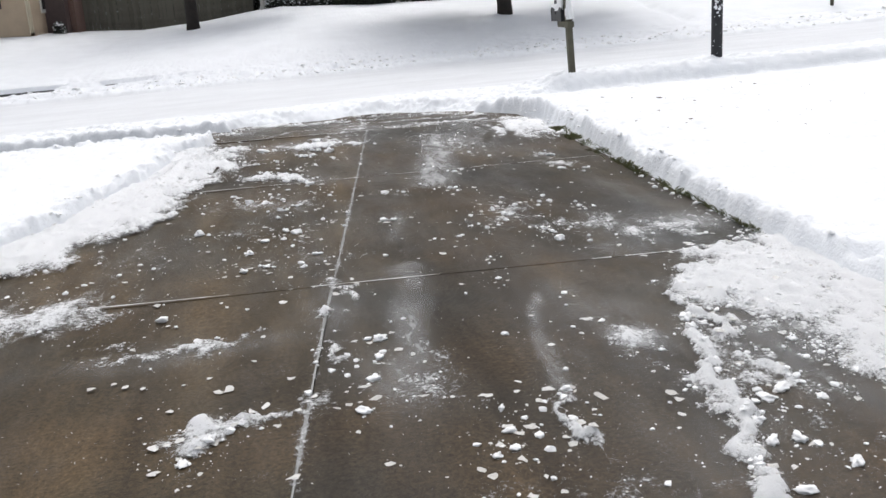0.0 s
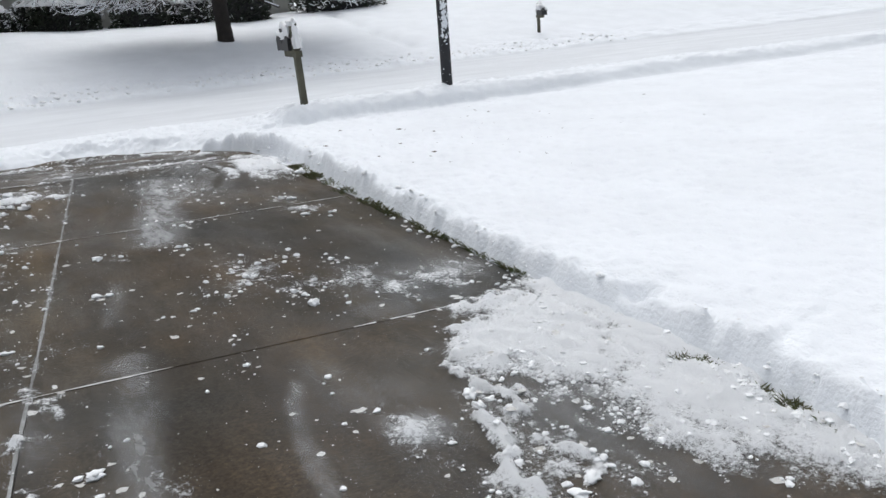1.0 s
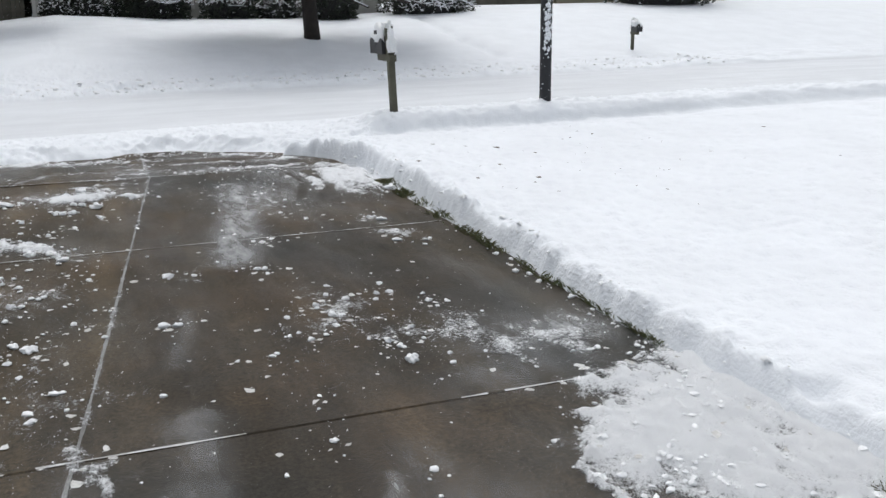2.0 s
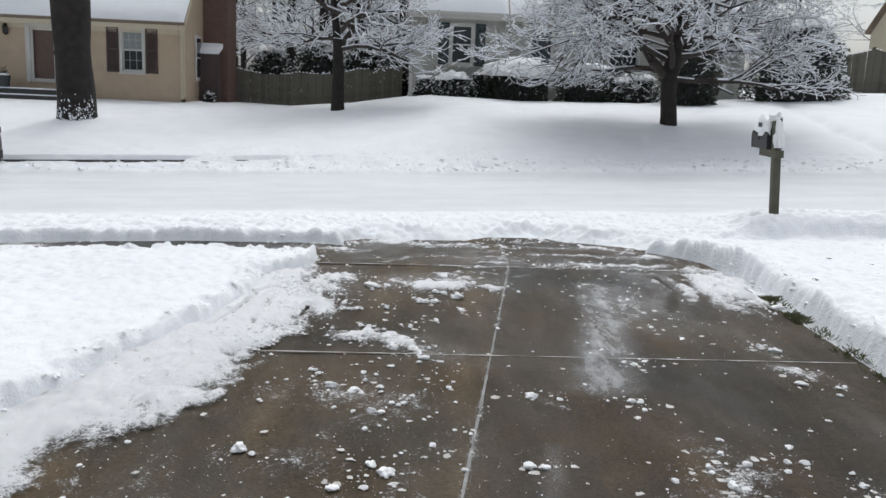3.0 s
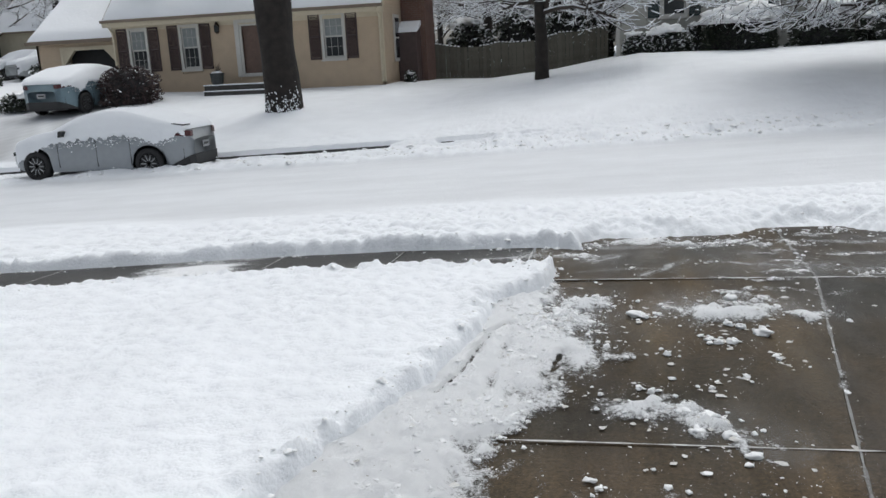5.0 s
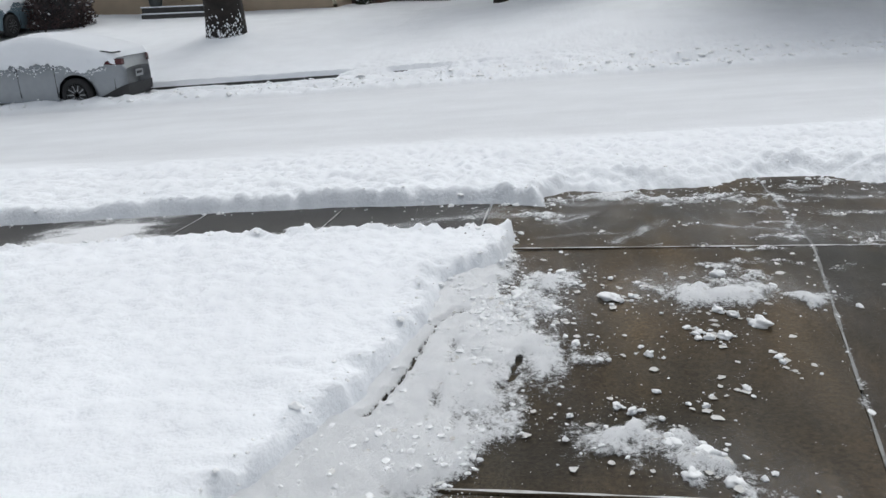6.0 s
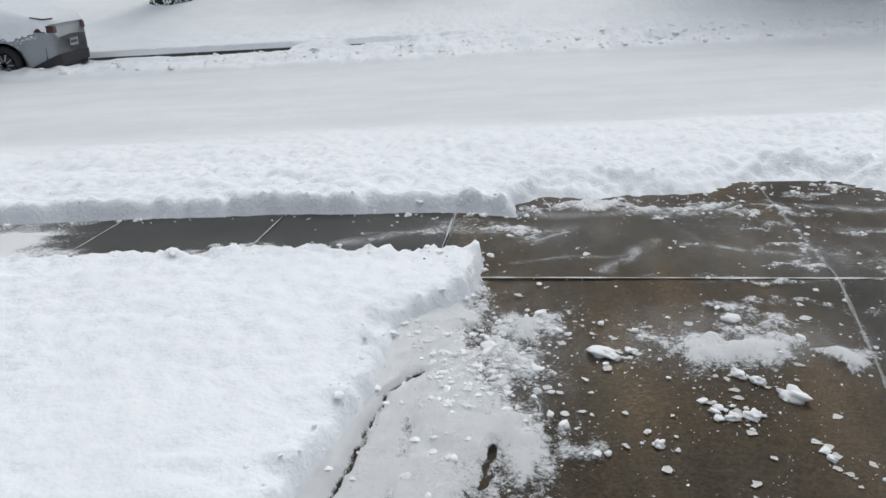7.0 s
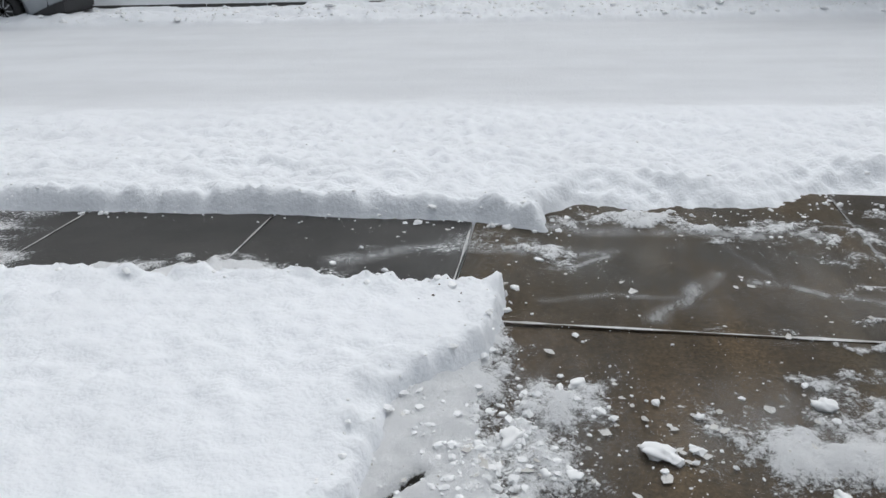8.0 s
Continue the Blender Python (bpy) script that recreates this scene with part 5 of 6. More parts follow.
def house_grey():
    """The grey-green house, partly behind trees."""
    X0, X1, Y, D = -0.19, 12.6, 36.0, 7.4
    XS = 3.45
    zb, ze = 0.7, 4.44
    h = thing("house", label="grey-green clapboard house with dark teal shutters behind hedges", category="house")
    win = (1.37, 2.64, 2.13, 4.05)
    door = (4.40, 1.75, 5.15, 4.05)
    win2 = (7.4, 2.4, 8.5, 4.0)
    holes = [win, door, win2]
    part("wall", wall_with_holes(X0, X1, zb, ze, holes, Y + 0.03, Y + 0.2), SIDING_GREY, h)
    part("siding", siding_wall(X0 + 0.1, X1 - 0.1, 1.3, ze, [(a - 0.09, b - 0.09, c + 0.09, d + 0.09) for a, b, c, d in holes], y=Y), SIDING_GREY, h, "lapped grey boards")
    for xx in (X0, X1 - 0.2):
        part("gable_wall", Build().prism([(Y + 0.2, zb), (Y + D, zb), (Y + D, ze), (Y + D / 2, ze + 3.2), (Y + 0.03, ze), (Y + 0.03, zb)], xx, xx + 0.2, "x"), SIDING_GREY, h)
    # black sheet in place of unlit rooms, the shade is its colour
    part("room_shade_sheet", Build().box(X0 + 0.3, Y + 0.9, zb, X1 - 0.3, Y + 0.95, ze), SHADE_BLACK, h, "black sheet painted as unlit rooms behind the windows")
    for a, b_ in ((X0 - 0.02, X0 + 0.10), (XS - 0.06, XS + 0.06), (X1 - 0.10, X1 + 0.025)):
        part("corner_board", Build().box(a, Y - 0.05, 1.2, b_, Y + 0.02, ze), WHITE, h)
    yr, zr = Y + D / 2, ze + 3.35
    ye, zee = Y - 0.38, ze - 0.02
    part("roof", gable_roof(X0, X1, ye, zee, yr, zr, Y + D + 0.38, zee, 0.09, 0.14), GUTTER, h)
    part("fascia", Build().box(X0 - 0.14, ye - 0.02, zee - 0.16, X1 + 0.14, ye + 0.03, zee + 0.1), WHITE, h)
    part("soffit", Build().box(X0 - 0.1, ye + 0.03, zee - 0.14, X1 + 0.1, Y + 0.03, zee - 0.11), WHITE, h)
    part("gutter", Build().box(X0 - 0.16, ye - 0.13, zee - 0.02, X1 + 0.16, ye - 0.021, zee + 0.08), WHITE, h)
    part("snow_cover", snow_roof(X0 - 0.12, XS, ye, zee + 0.09, yr, zr + 0.13, 0.17, 83, 40, 26), SNOW_FAR, h, "thick smooth snow on the roof")
    part("snow_cover", snow_roof(XS + 0.05, X1 + 0.12, ye, zee + 0.09, yr, zr + 0.13, 0.15, 84, 70, 26), SNOW_FAR, h, "thick smooth snow on the roof")
    a, b_, c, d = win
    window(h, a, b_, c, d, Y, WHITE, rows=1, cols=1, curtain=False)
    shutter(h, a - 0.50, b_ - 0.06, a - 0.12, d + 0.08, Y, SHUTTER_TEAL)
    shutter(h, c + 0.12, b_ - 0.06, c + 0.50, d + 0.08, Y, SHUTTER_TEAL)
    a, b_, c, d = win2
    window(h, a, b_, c, d, Y, WHITE, rows=1, cols=2, curtain=False)
    a, b_, c, d = door
    fr = Build()
    for q in ((a - 0.12, b_, a, d + 0.12), (c, b_, c + 0.12, d + 0.12), (a, d, c, d + 0.12)):
        fr.box(q[0], Y - 0.05, q[1], q[2], Y + 0.12, q[3])
    dr = part("door", fr, WHITE, h)
    part("leaf", Build().box(a, Y + 0.08, b_, c, Y + 0.13, d), SHUTTER_TEAL, dr, "dark teal front door")
    ln = part("porch_light", Build().box(5.93, Y - 0.11, 3.90, 5.98, Y - 0.06, 3.97), GLOW, h, "lit warm porch light")
    part("cap", Build().box(5.90, Y - 0.14, 3.97, 6.01, Y - 0.03, 4.0), BRONZE, ln)
    return h


house_grey()


def house_simple(x0, x1, y, depth, zb, ze, rise, siding, label, windows=()):
    """A plainer house seen in part only."""
    h = thing("house", label=label, category="house")
    part("wall", wall_with_holes(x0, x1, zb, ze, list(windows), y + 0.03, y + 0.2), siding, h)
    part("siding", siding_wall(x0, x1, zb + 0.3, ze, [(a - 0.09, b - 0.09, c + 0.09, d + 0.09) for a, b, c, d in windows], lap=0.14, y=y), siding, h)
    for xx in (x0, x1 - 0.2):
        part("gable_wall", Build().prism([(y + 0.2, zb), (y + depth, zb), (y + depth, ze), (y + depth / 2, ze + rise), (y + 0.03, ze), (y + 0.03, zb)], xx, xx + 0.2, "x"), siding, h)
    # black sheet painted as the shade indoors
    part("room_shade_sheet", Build().box(x0 + 0.3, y + 0.9, zb, x1 - 0.3, y + 0.95, ze), SHADE_BLACK, h)
    part("roof", gable_roof(x0, x1, y - 0.35, ze, y + depth / 2, ze + rise + 0.25, y + depth + 0.35, ze, 0.09, 0.14), GUTTER, h)
    part("snow_cover", snow_roof(x0 - 0.12, x1 + 0.12, y - 0.35, ze + 0.09, y + depth / 2, ze + rise + 0.38, 0.17, 86, 50, 20), SNOW_FAR, h, "snow on the roof")
    for w in windows:
        window(h, *w, y, WHITE, rows=1, cols=2, curtain=False)
    return h


house_simple(21.9, 32.0, 37.5, 7, 1.6, 5.2, 3.0, SIDING_FAR, "cream house at the end of the fence", [(22.6, 3.3, 23.6, 4.9)])
house_simple(-34.0, -29.4, 47.0, 7.5, -0.6, 4.0, 2.6, SIDING_FAR, "tan neighbouring house behind bare trees", [(-32.5, 1.0, -31.6, 2.4)])
house_simple(-4.0, 6.5, 62.0, 8, 2.0, 6.4, 3.2, SIDING_GREY, "grey house far behind the fence", [(-2.6, 3.4, -1.6, 5.0), (0.4, 3.4, 1.4, 5.0)])


# ---- fences ----
def fence(x0, x1, y, height, label, dip=0.25, span=2.4, y1=None):
    f = thing("fence", label=label, category="fence")
    n = int((x1 - x0) / 0.145)
    me = Build()
    me.box(-0.068, -0.011, 0, 0.068, 0.011, 1.0)
    slat_mesh = me.mesh("slat", FENCE)
    for i in range(n):
        x = x0 + 0.145 * i
        u = ((x - x0) % span) / span
        yy = y if y1 is None else y + (y1 - y) * i / n
        zb = float(bare(x, yy))
        top = float(bare(x, yy)) + height - dip * math.sin(math.pi * u)
        s = part("slat", slat_mesh, FENCE, f)
        s.matrix_basis = pose(x, yy, zb - 0.02, 0, rnd.uniform(-0.5, 0.5), 0) @ Matrix.Diagonal((1, 1, top - zb, 1))
    k = int((x1 - x0) / span) + 1
    for i in range(k):
        x = x0 + span * i
        yy = y if y1 is None else y + (y1 - y) * (x - x0) / (x1 - x0)
        part("post", Build().box(x - 0.06, yy + 0.02, float(bare(x, yy)) - 0.1, x + 0.06, yy + 0.14, float(bare(x, yy)) + height + 0.05), FENCE, f)
    for hh in (0.4, height - 0.45):
        rail = Build()
        for i in range(n - 1):
            x = x0 + 0.145 * i
            yy = y if y1 is None else y + (y1 - y) * i / n
            rail.box(x, yy + 0.012, float(bare(x, yy)) + hh, x + 0.145, yy + 0.05, float(bare(x, yy)) + hh + 0.09)
        part("rail", rail, FENCE, f)
    cap = Build()
    for i in range(n):
        x = x0 + 0.145 * i
        u = ((x - x0) % span) / span
        yy = y if y1 is None else y + (y1 - y) * i / n
        top = float(bare(x, yy)) + height - dip * math.sin(math.pi * u)
        if rnd.random() < 0.75:
            cap.prism([(x - 0.06, top - 0.01), (x + 0.06, top - 0.01), (x + 0.03, top + 0.035), (x - 0.03, top + 0.03)], yy - 0.02, yy + 0.03, "y")
    part("snow", cap, SNOW_FAR, f, "thin snow along the top", kind="stuff")
    return f


fence(-7.1, -0.3, 38.0, 1.46, "weathered board fence with scalloped top in snow", 0.13)
fence(15.6, 21.4, 36.6, 1.85, "tall weathered board fence at the lawn", 0.22)


# ---- trees ----
def grow(rs, start, direction, length, radius, depth, out, spread, droop, seg=4, kids=(2, 4), curl=0.25, lift=0.0):
    """Adds (p, q, r0, r1, level) pieces of a limb and its branches."""
    p, d = Vector(start), Vector(direction).normalized()
    r = radius
    for i in range(seg):
        d = (d + Vector((rs.uniform(-curl, curl), rs.uniform(-curl, curl), rs.uniform(-curl, curl) * 0.7 + lift - droop))).normalized()
        q = p + d * (length / seg)
        r1 = radius * (1 - 0.62 * (i + 1) / seg)
        out.append((p, q, r, r1, depth))
        if depth > 0 and (i > 0 or depth < 3):
            for _ in range(rs.randint(*kids) if i else 1):
                side = Vector((rs.uniform(-1, 1), rs.uniform(-1, 1), rs.uniform(-0.35, 0.55)))
                side = (side - side.dot(d) * d).normalized()
                nd = (d * (1 - spread) + side * spread).normalized()
                grow(rs, q if rs.random() < 0.6 else p.lerp(q, 0.5), nd, length * rs.uniform(0.40, 0.66), r1 * 0.68, depth - 1, out, spread, droop, max(2, seg - 1), kids, curl, lift)
        p, r = q, r1


def tubes(pieces, sides, name, material, rmin=0.0):
    b = Build()
    for p, q, r0, r1, lv in pieces:
        b.tube(p, q, max(r0, rmin), max(r1, rmin), sides if lv > 1 else 3)
    return b.mesh(name, material, True)


def snow_on(pieces, rs, name, amount=1.0, gap=0.12, wide=0.030):
    """Snow lying along the upper side of the branches."""
    b = Build()
    for p, q, r0, r1, lv in pieces:
        d = (q - p)
        flat = 1 - abs(d.normalized().z)
        if flat < 0.12 or rs.random() < gap:
            continue
        side = d.cross(Vector((0, 0, 1))).normalized()
        w0, w1 = r0 * 0.75 + wide * 0.55, r1 * 0.75 + wide * 0.45
        k = rs.uniform(0.6, 1.3) * amount
        h0, h1 = (0.55 * w0 + 0.55 * wide) * k, (0.55 * w1 + 0.5 * wide) * k
        z0, z1 = Vector((0, 0, r0 * 0.45)), Vector((0, 0, r1 * 0.45))
        n = len(b.v)
        for c, w, hh in ((p + z0, w0, h0), (q + z1, w1, h1)):
            b.v += [tuple(c - side * w), tuple(c - side * w * 0.55 + Vector((0, 0, hh))), tuple(c + side * w * 0.55 + Vector((0, 0, hh))), tuple(c + side * w)]
        b.f += [(n + j, n + j + 1, n + 5 + j, n + 4 + j) for j in range(3)] + [(n, n + 4, n + 7, n + 3)]
    return b.mesh(name, SNOW_FAR)


def trunk_mesh(points, sides=14, flare=0.25, seed=1):
    """A tapered trunk through (x, y, z, r) with ridged bark and a root flare."""
    b = Build()
    n = 0
    dense = []
    for (p0, p1) in zip(points, points[1:]):
        m = max(2, int((p1[2] - p0[2]) / 0.22))
        for i in range(m):
            u = i / m
            dense.append([a + (c - a) * u for a, c in zip(p0, p1)])
    dense.append(list(points[-1]))
    z0 = dense[0][2]
    for x, y, z, r in dense:
        rr = r * (1 + flare * math.exp(-(z - z0) / 0.3))
        for i in range(sides):
            w = 2 * math.pi * i / sides
            k = rr * (1 + 0.10 * noise.noise(Vector((math.cos(w) * 2.2, math.sin(w) * 2.2, z * 0.8 + seed))) + 0.08 * (1 + flare) * math.exp(-(z - z0) / 0.25) * math.sin(5 * w + seed))
            b.v.append((x + k * math.cos(w), y + k * math.sin(w), z))
    for j in range(len(dense) - 1):
        b.f += [(j * sides + i, j * sides + (i + 1) % sides, (j + 1) * sides + (i + 1) % sides, (j + 1) * sides + i) for i in range(sides)]
    return b.mesh("trunk", BARK, True)


def flecks(name, count, seed, spot):
    """Bits of snow blown onto a trunk or a post."""
    rs = random.Random(seed)
    b = Build()
    for _ in range(count):
        p, nrm, s = spot(rs)
        t = nrm.cross(Vector((0, 0, 1))).normalized()
        up = Vector((0, 0, 1))
        s2 = s * rs.uniform(0.6, 1.8)
        c = p + nrm * 0.012
        ring = [p + t * s, p + up * s2, p - t * s, p - up * s2]
        n = len(b.v)
        b.v += [tuple(q) for q in ring] + [tuple(c)]
        b.f += [(n, n + 1, n + 4), (n + 1, n + 2, n + 4), (n + 2, n + 3, n + 4), (n + 3, n, n + 4)]
    return b.mesh(name, SNOW_FAR)


def big_tree():
    x, y = -9.25, 27.2
    z = float(bare(x, y)) + 0.05
    t = thing("tree", (x, y, z), label="large dark tree trunk with snow blown against its foot", category="tree")
    part("trunk", trunk_mesh([(0, 0, -0.25, 0.50), (0, 0, 0.6, 0.50), (-0.05, 0, 2.2, 0.47), (-0.12, 0, 4.2, 0.53), (-0.1, 0, 6.5, 0.46), (-0.1, 0, 9.5, 0.36), (0, 0, 14, 0.15)], 22, 0.28, 3), BARK, t)
    rs = random.Random(11)
    out = []
    for i in range(11):
        a = rs.uniform(0, 6.28)
        zz = 6.6 + i * 0.6
        grow(rs, (-0.1, 0, zz), (math.cos(a), math.sin(a), 0.5), 4.2, 0.15, 2, out, 0.55, 0.02, 5, (1, 2), 0.22)
    part("crown", tubes(out, 6, "crown", TWIG, 0.006), TWIG, t)
    part("snow", snow_on(out, rs, "snow", 1.0, 0.15, 0.03), SNOW_FAR, t, "snow along the limbs", kind="stuff")

    def spot(r):
        a, h = r.uniform(-2.9, -0.2), abs(r.gauss(0, 0.33))
        rad = 0.5 * (1 + 0.28 * math.exp(-(h + 0.25) / 0.3)) + 0.008
        return Vector((rad * math.cos(a), rad * math.sin(a), h - 0.05)), Vector((math.cos(a), math.sin(a), 0)), r.uniform(0.008, 0.03)
    part("blown_snow", flecks("blown_snow", 420, 4, spot), SNOW_FAR, t, "flecks of snow on the bark", kind="stuff")
    return t


big_tree()


def yard_tree(x, y, label, trunk, forks, seed, depth=3, length=2.6, spread=0.6, droop=0.05, radius=0.11, gap=0.1, wide=0.034, kids=(2, 3), lift=0.0, lowest=1.2, thin=1.0):
    z = float(bare(x, y)) + 0.05
    t = thing("tree", (x, y, z), label=label, category="tree")
    rs = random.Random(seed)
    part("trunk", trunk_mesh(trunk, 14, 0.3, seed), BARK, t)
    out = []
    for start, d, ln, r in forks:
        grow(rs, start, d, ln, r, depth, out, spread, droop, 5, kids, 0.34, lift)
    out = [q for q in out if q[1].z > lowest and q[0].z > lowest and (q[4] > 0 or rs.random() < thin)]
    part("crown", tubes(out, 6, "crown", TWIG, 0.005), TWIG, t, "bare dark branches")
    part("snow", snow_on(out, rs, "snow", 1.0, gap, wide), SNOW_FAR, t, "snow lying along every branch", kind="stuff")
    return t


rs = random.Random(21)
forks = []
for i in range(9):
    a = i * 2.4 + rs.uniform(-0.3, 0.3)
    forks.append(((0.05, 0, 2.05 + 0.28 * i), (math.cos(a), math.sin(a), rs.uniform(0.1, 0.8)), rs.uniform(2.0, 3.0), 0.08))
forks.append(((0.0, 0, 2.2), (-0.25, -0.1, 1.0), 3.2, 0.13))
forks.append(((0.08, 0, 2.2), (0.35, 0.1, 1.0), 3.0, 0.12))
yard_tree(-2.45, 31.4, "small bare lawn tree with snow-laden branches by a fence", [(0, 0, -0.2, 0.21), (0, 0, 1.2, 0.19), (-0.05, 0, 2.3, 0.15), (-0.2, 0, 3.6, 0.08), (-0.15, 0, 4.7, 0.03)], forks, 22, 3, spread=0.55, droop=0.01, kids=(1, 3), wide=0.030, gap=0.12, lowest=1.35)
rs = random.Random(31)
forks = []
for i in range(20):
    a = i * 2.4 + rs.uniform(-0.3, 0.3)
    low = i % 3 == 0
    forks.append(((0.1 * math.cos(a), 0.1 * math.sin(a), 1.5 + 0.12 * i), (math.cos(a), 0.8 * math.sin(a), rs.uniform(0.05, 0.2) if low else rs.uniform(0.2, 0.8)), rs.uniform(2.5, 3.3) if low else rs.uniform(2.2, 3.2), 0.085))
forks.append(((0.05, 0, 1.6), (0.5, 0.05, 1.0), 3.2, 0.15))
forks.append(((-0.05, 0, 1.5), (-0.6, 0.0, 0.7), 3.2, 0.14))
yard_tree(6.95, 26.3, "wide spreading bare tree covered with snow", [(0.10, 0, -0.2, 0.24), (0.06, 0, 0.5, 0.22), (-0.02, 0, 1.3, 0.21), (0.05, 0, 2.2, 0.20), (0.25, 0, 3.4, 0.10)], forks, 32, 4, spread=0.45, droop=0.02, kids=(1, 3), wide=0.024, gap=0.18, lowest=1.1, thin=0.62)


def wood_tree(seed, height, label):
    """A tall bare tree of the woods, with a fork low down."""
    rs = random.Random(seed)
    t = thing("tree", (0, 0, 0), label=label, category="tree", group="bare woods behind the houses")
    part("trunk", trunk_mesh([(0, 0, -0.5, 0.24), (0.1, 0, height * 0.3, 0.18), (0.0, 0.1, height * 0.65, 0.10), (0.1, 0, height, 0.03)], 9, 0.2, seed), BARK, t)
    out = []
    for i in range(16):
        a = rs.uniform(0, 6.28)
        z = height * (0.14 + 0.78 * i / 16)
        grow(rs, (0.05, 0, z), (math.cos(a), math.sin(a), rs.uniform(0.3, 1.0)), height * rs.uniform(0.22, 0.34), 0.07 * (1 - 0.5 * i / 16), 3, out, 0.5, 0.0, 4, (1, 2), 0.26)
    part("crown", tubes(out, 3, "crown", TWIG, 0.008), TWIG, t, "bare grey twigs")
    part("snow", snow_on(out, rs, "snow", 1.0, 0.15, 0.036), SNOW_FAR, t, "snow on the twigs", kind="stuff")
    return t


woods = [wood_tree(41 + i, h, "tall bare woodland tree dusted with snow") for i, h in enumerate((12.5, 15.0, 13.5))]
rs = random.Random(50)
spots = [(-30.5, 48.0), (-37.0, 50.5), (-29.0, 52.0), (-33.5, 46.5)]
for i in range(54):
    spots.append((rs.uniform(-62, 44), rs.uniform(50, 84)))
for i in range(15):
    spots.append((rs.uniform(-52, -20), rs.uniform(50, 60)))
for i in range(10):
    spots.append((rs.uniform(-7.0, 0.5), rs.uniform(42, 56)))
for i, (x, y) in enumerate(spots):
    m = pose(x, y, float(bare(x, y)), 0, 0, rs.uniform(0, 360))
    if i < 3:
        woods[i].matrix_basis = m
    else:
        copy_thing(woods[i % 3], m)


# ---- hedges and evergreens ----
def shrub(name, x, y, rx, ry, h, label, category="bush", leaves=2600, snow=0.5, leaf=LEAF, size=0.06, seed=1, caps=10, cone=0.0, z=None, pillow=1.0):
    """An evergreen of many small leaves round a black core painted as inner shade, with pillows of snow."""
    z = float(bare(x, y)) + 0.02 if z is None else z
    s = thing(name, (x, y, z), label=label, category=category)
    rs = random.Random(seed)
    b, sn = Build(), Build()

    def shape(u, w):
        k = 1 - cone * w
        bumpy = 1 + 0.28 * noise.noise(Vector((math.cos(u) * 1.7 + seed, math.sin(u) * 1.7, w * 3.5)))
        prof = math.sqrt(max(0.02, 1 - max(0.0, (w - 0.45) / 0.58) ** 2)) if cone == 0 else 1.0
        return rx * k * bumpy * prof, ry * k * bumpy * prof
    for i in range(leaves):
        u, w = rs.uniform(0, 6.283), rs.uniform(0.02, 1.0)
        ax, ay = shape(u, w)
        depth = 1 - 0.35 * rs.random() ** 2
        c = Vector((ax * depth * math.cos(u), ay * depth * math.sin(u), h * w + rs.uniform(-0.05, 0.08)))
        d = Vector((rs.uniform(-1, 1) + math.cos(u), rs.uniform(-1, 1) + math.sin(u), rs.uniform(-0.6, 0.9))).normalized()
        t = d.orthogonal().normalized()
        k = size * rs.uniform(0.6, 1.5)
        white = rs.random() < snow * (0.25 + 0.75 * w) and d.z > -0.3
        (sn if white else b).face(c - d * k, c + t * k * 0.5, c + d * k, c - t * k * 0.5)
    # lathed black solid: the shade deep in the foliage, put in as colour
    shade_core = Build()
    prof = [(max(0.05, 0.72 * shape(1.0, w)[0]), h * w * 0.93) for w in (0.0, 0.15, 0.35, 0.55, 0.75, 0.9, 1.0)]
    shade_core.lathe(prof, sides=12)
    shade_core.v = [(vx, vy * ry / rx, vz) for vx, vy, vz in shade_core.v]
    part("shade_core", shade_core, SHADE_BLACK, s, "black solid painted as the shade between the leaves")
    part("foliage", b, leaf, s, kind="stuff")
    part("snow", sn, SNOW_FAR, s, "snow caught on the leaves", kind="stuff")
    for i in range(caps):
        u, w = rs.uniform(0, 6.283), rs.uniform(0.0, 0.8)
        ax, ay = shape(u, 0.88)
        r = rs.uniform(0.26, 0.46) * min(rx, 1.2) * pillow
        me = LUMPS[rs.randrange(9)]
        o = part("snow_pillow", me, LUMP_SNOW, s)
        o.matrix_basis = pose(ax * w * math.cos(u), ay * w * math.sin(u), h * (1.02 - 0.2 * w * w), 0, 0, rs.uniform(0, 360)) @ Matrix.Diagonal((r * 1.3, r, r * 0.55, 1))
    return s


shrub("hedge", 3.75, 34.6, 1.15, 0.8, 1.15, "clipped dark evergreen hedge with a thick snow cap", leaves=2600, snow=0.05, seed=1, caps=26, pillow=1.45)
shrub("hedge", 6.35, 34.5, 1.15, 0.75, 1.15, "dark evergreen hedge with a patchy snow cap below the door", leaves=2600, snow=0.07, seed=2, caps=8, pillow=1.0)
shrub("bush", 8.15, 34.3, 0.8, 0.7, 0.95, "snow-laden low bush beside the hedge", leaves=1800, snow=0.55, seed=3, caps=12)
shrub("bush", 1.5, 34.8, 0.8, 0.5, 0.8, "snowy small-leaved bush under the window", leaves=1700, snow=0.5, seed=4, caps=7)
shrub("bush", 0.5, 34.9, 0.5, 0.45, 0.7, "snowy small-leaved bush at the house corner", leaves=1100, snow=0.45, seed=14, caps=3)
shrub("bush", 2.35, 34.9, 0.32, 0.3, 0.95, "upright small bush capped with snow", leaves=700, snow=0.4, seed=5, caps=3)
shrub("evergreen", 9.6, 32.8, 1.0, 0.9, 2.5, "tall dark broadleaf evergreen at the house corner", leaves=3600, snow=0.10, seed=6, caps=2, size=0.07)
shrub("evergreen", 13.6, 33.5, 1.7, 1.4, 2.7, "broad snowy evergreen shrub before the fence", leaves=4800, snow=0.8, seed=7, caps=4, size=0.08)
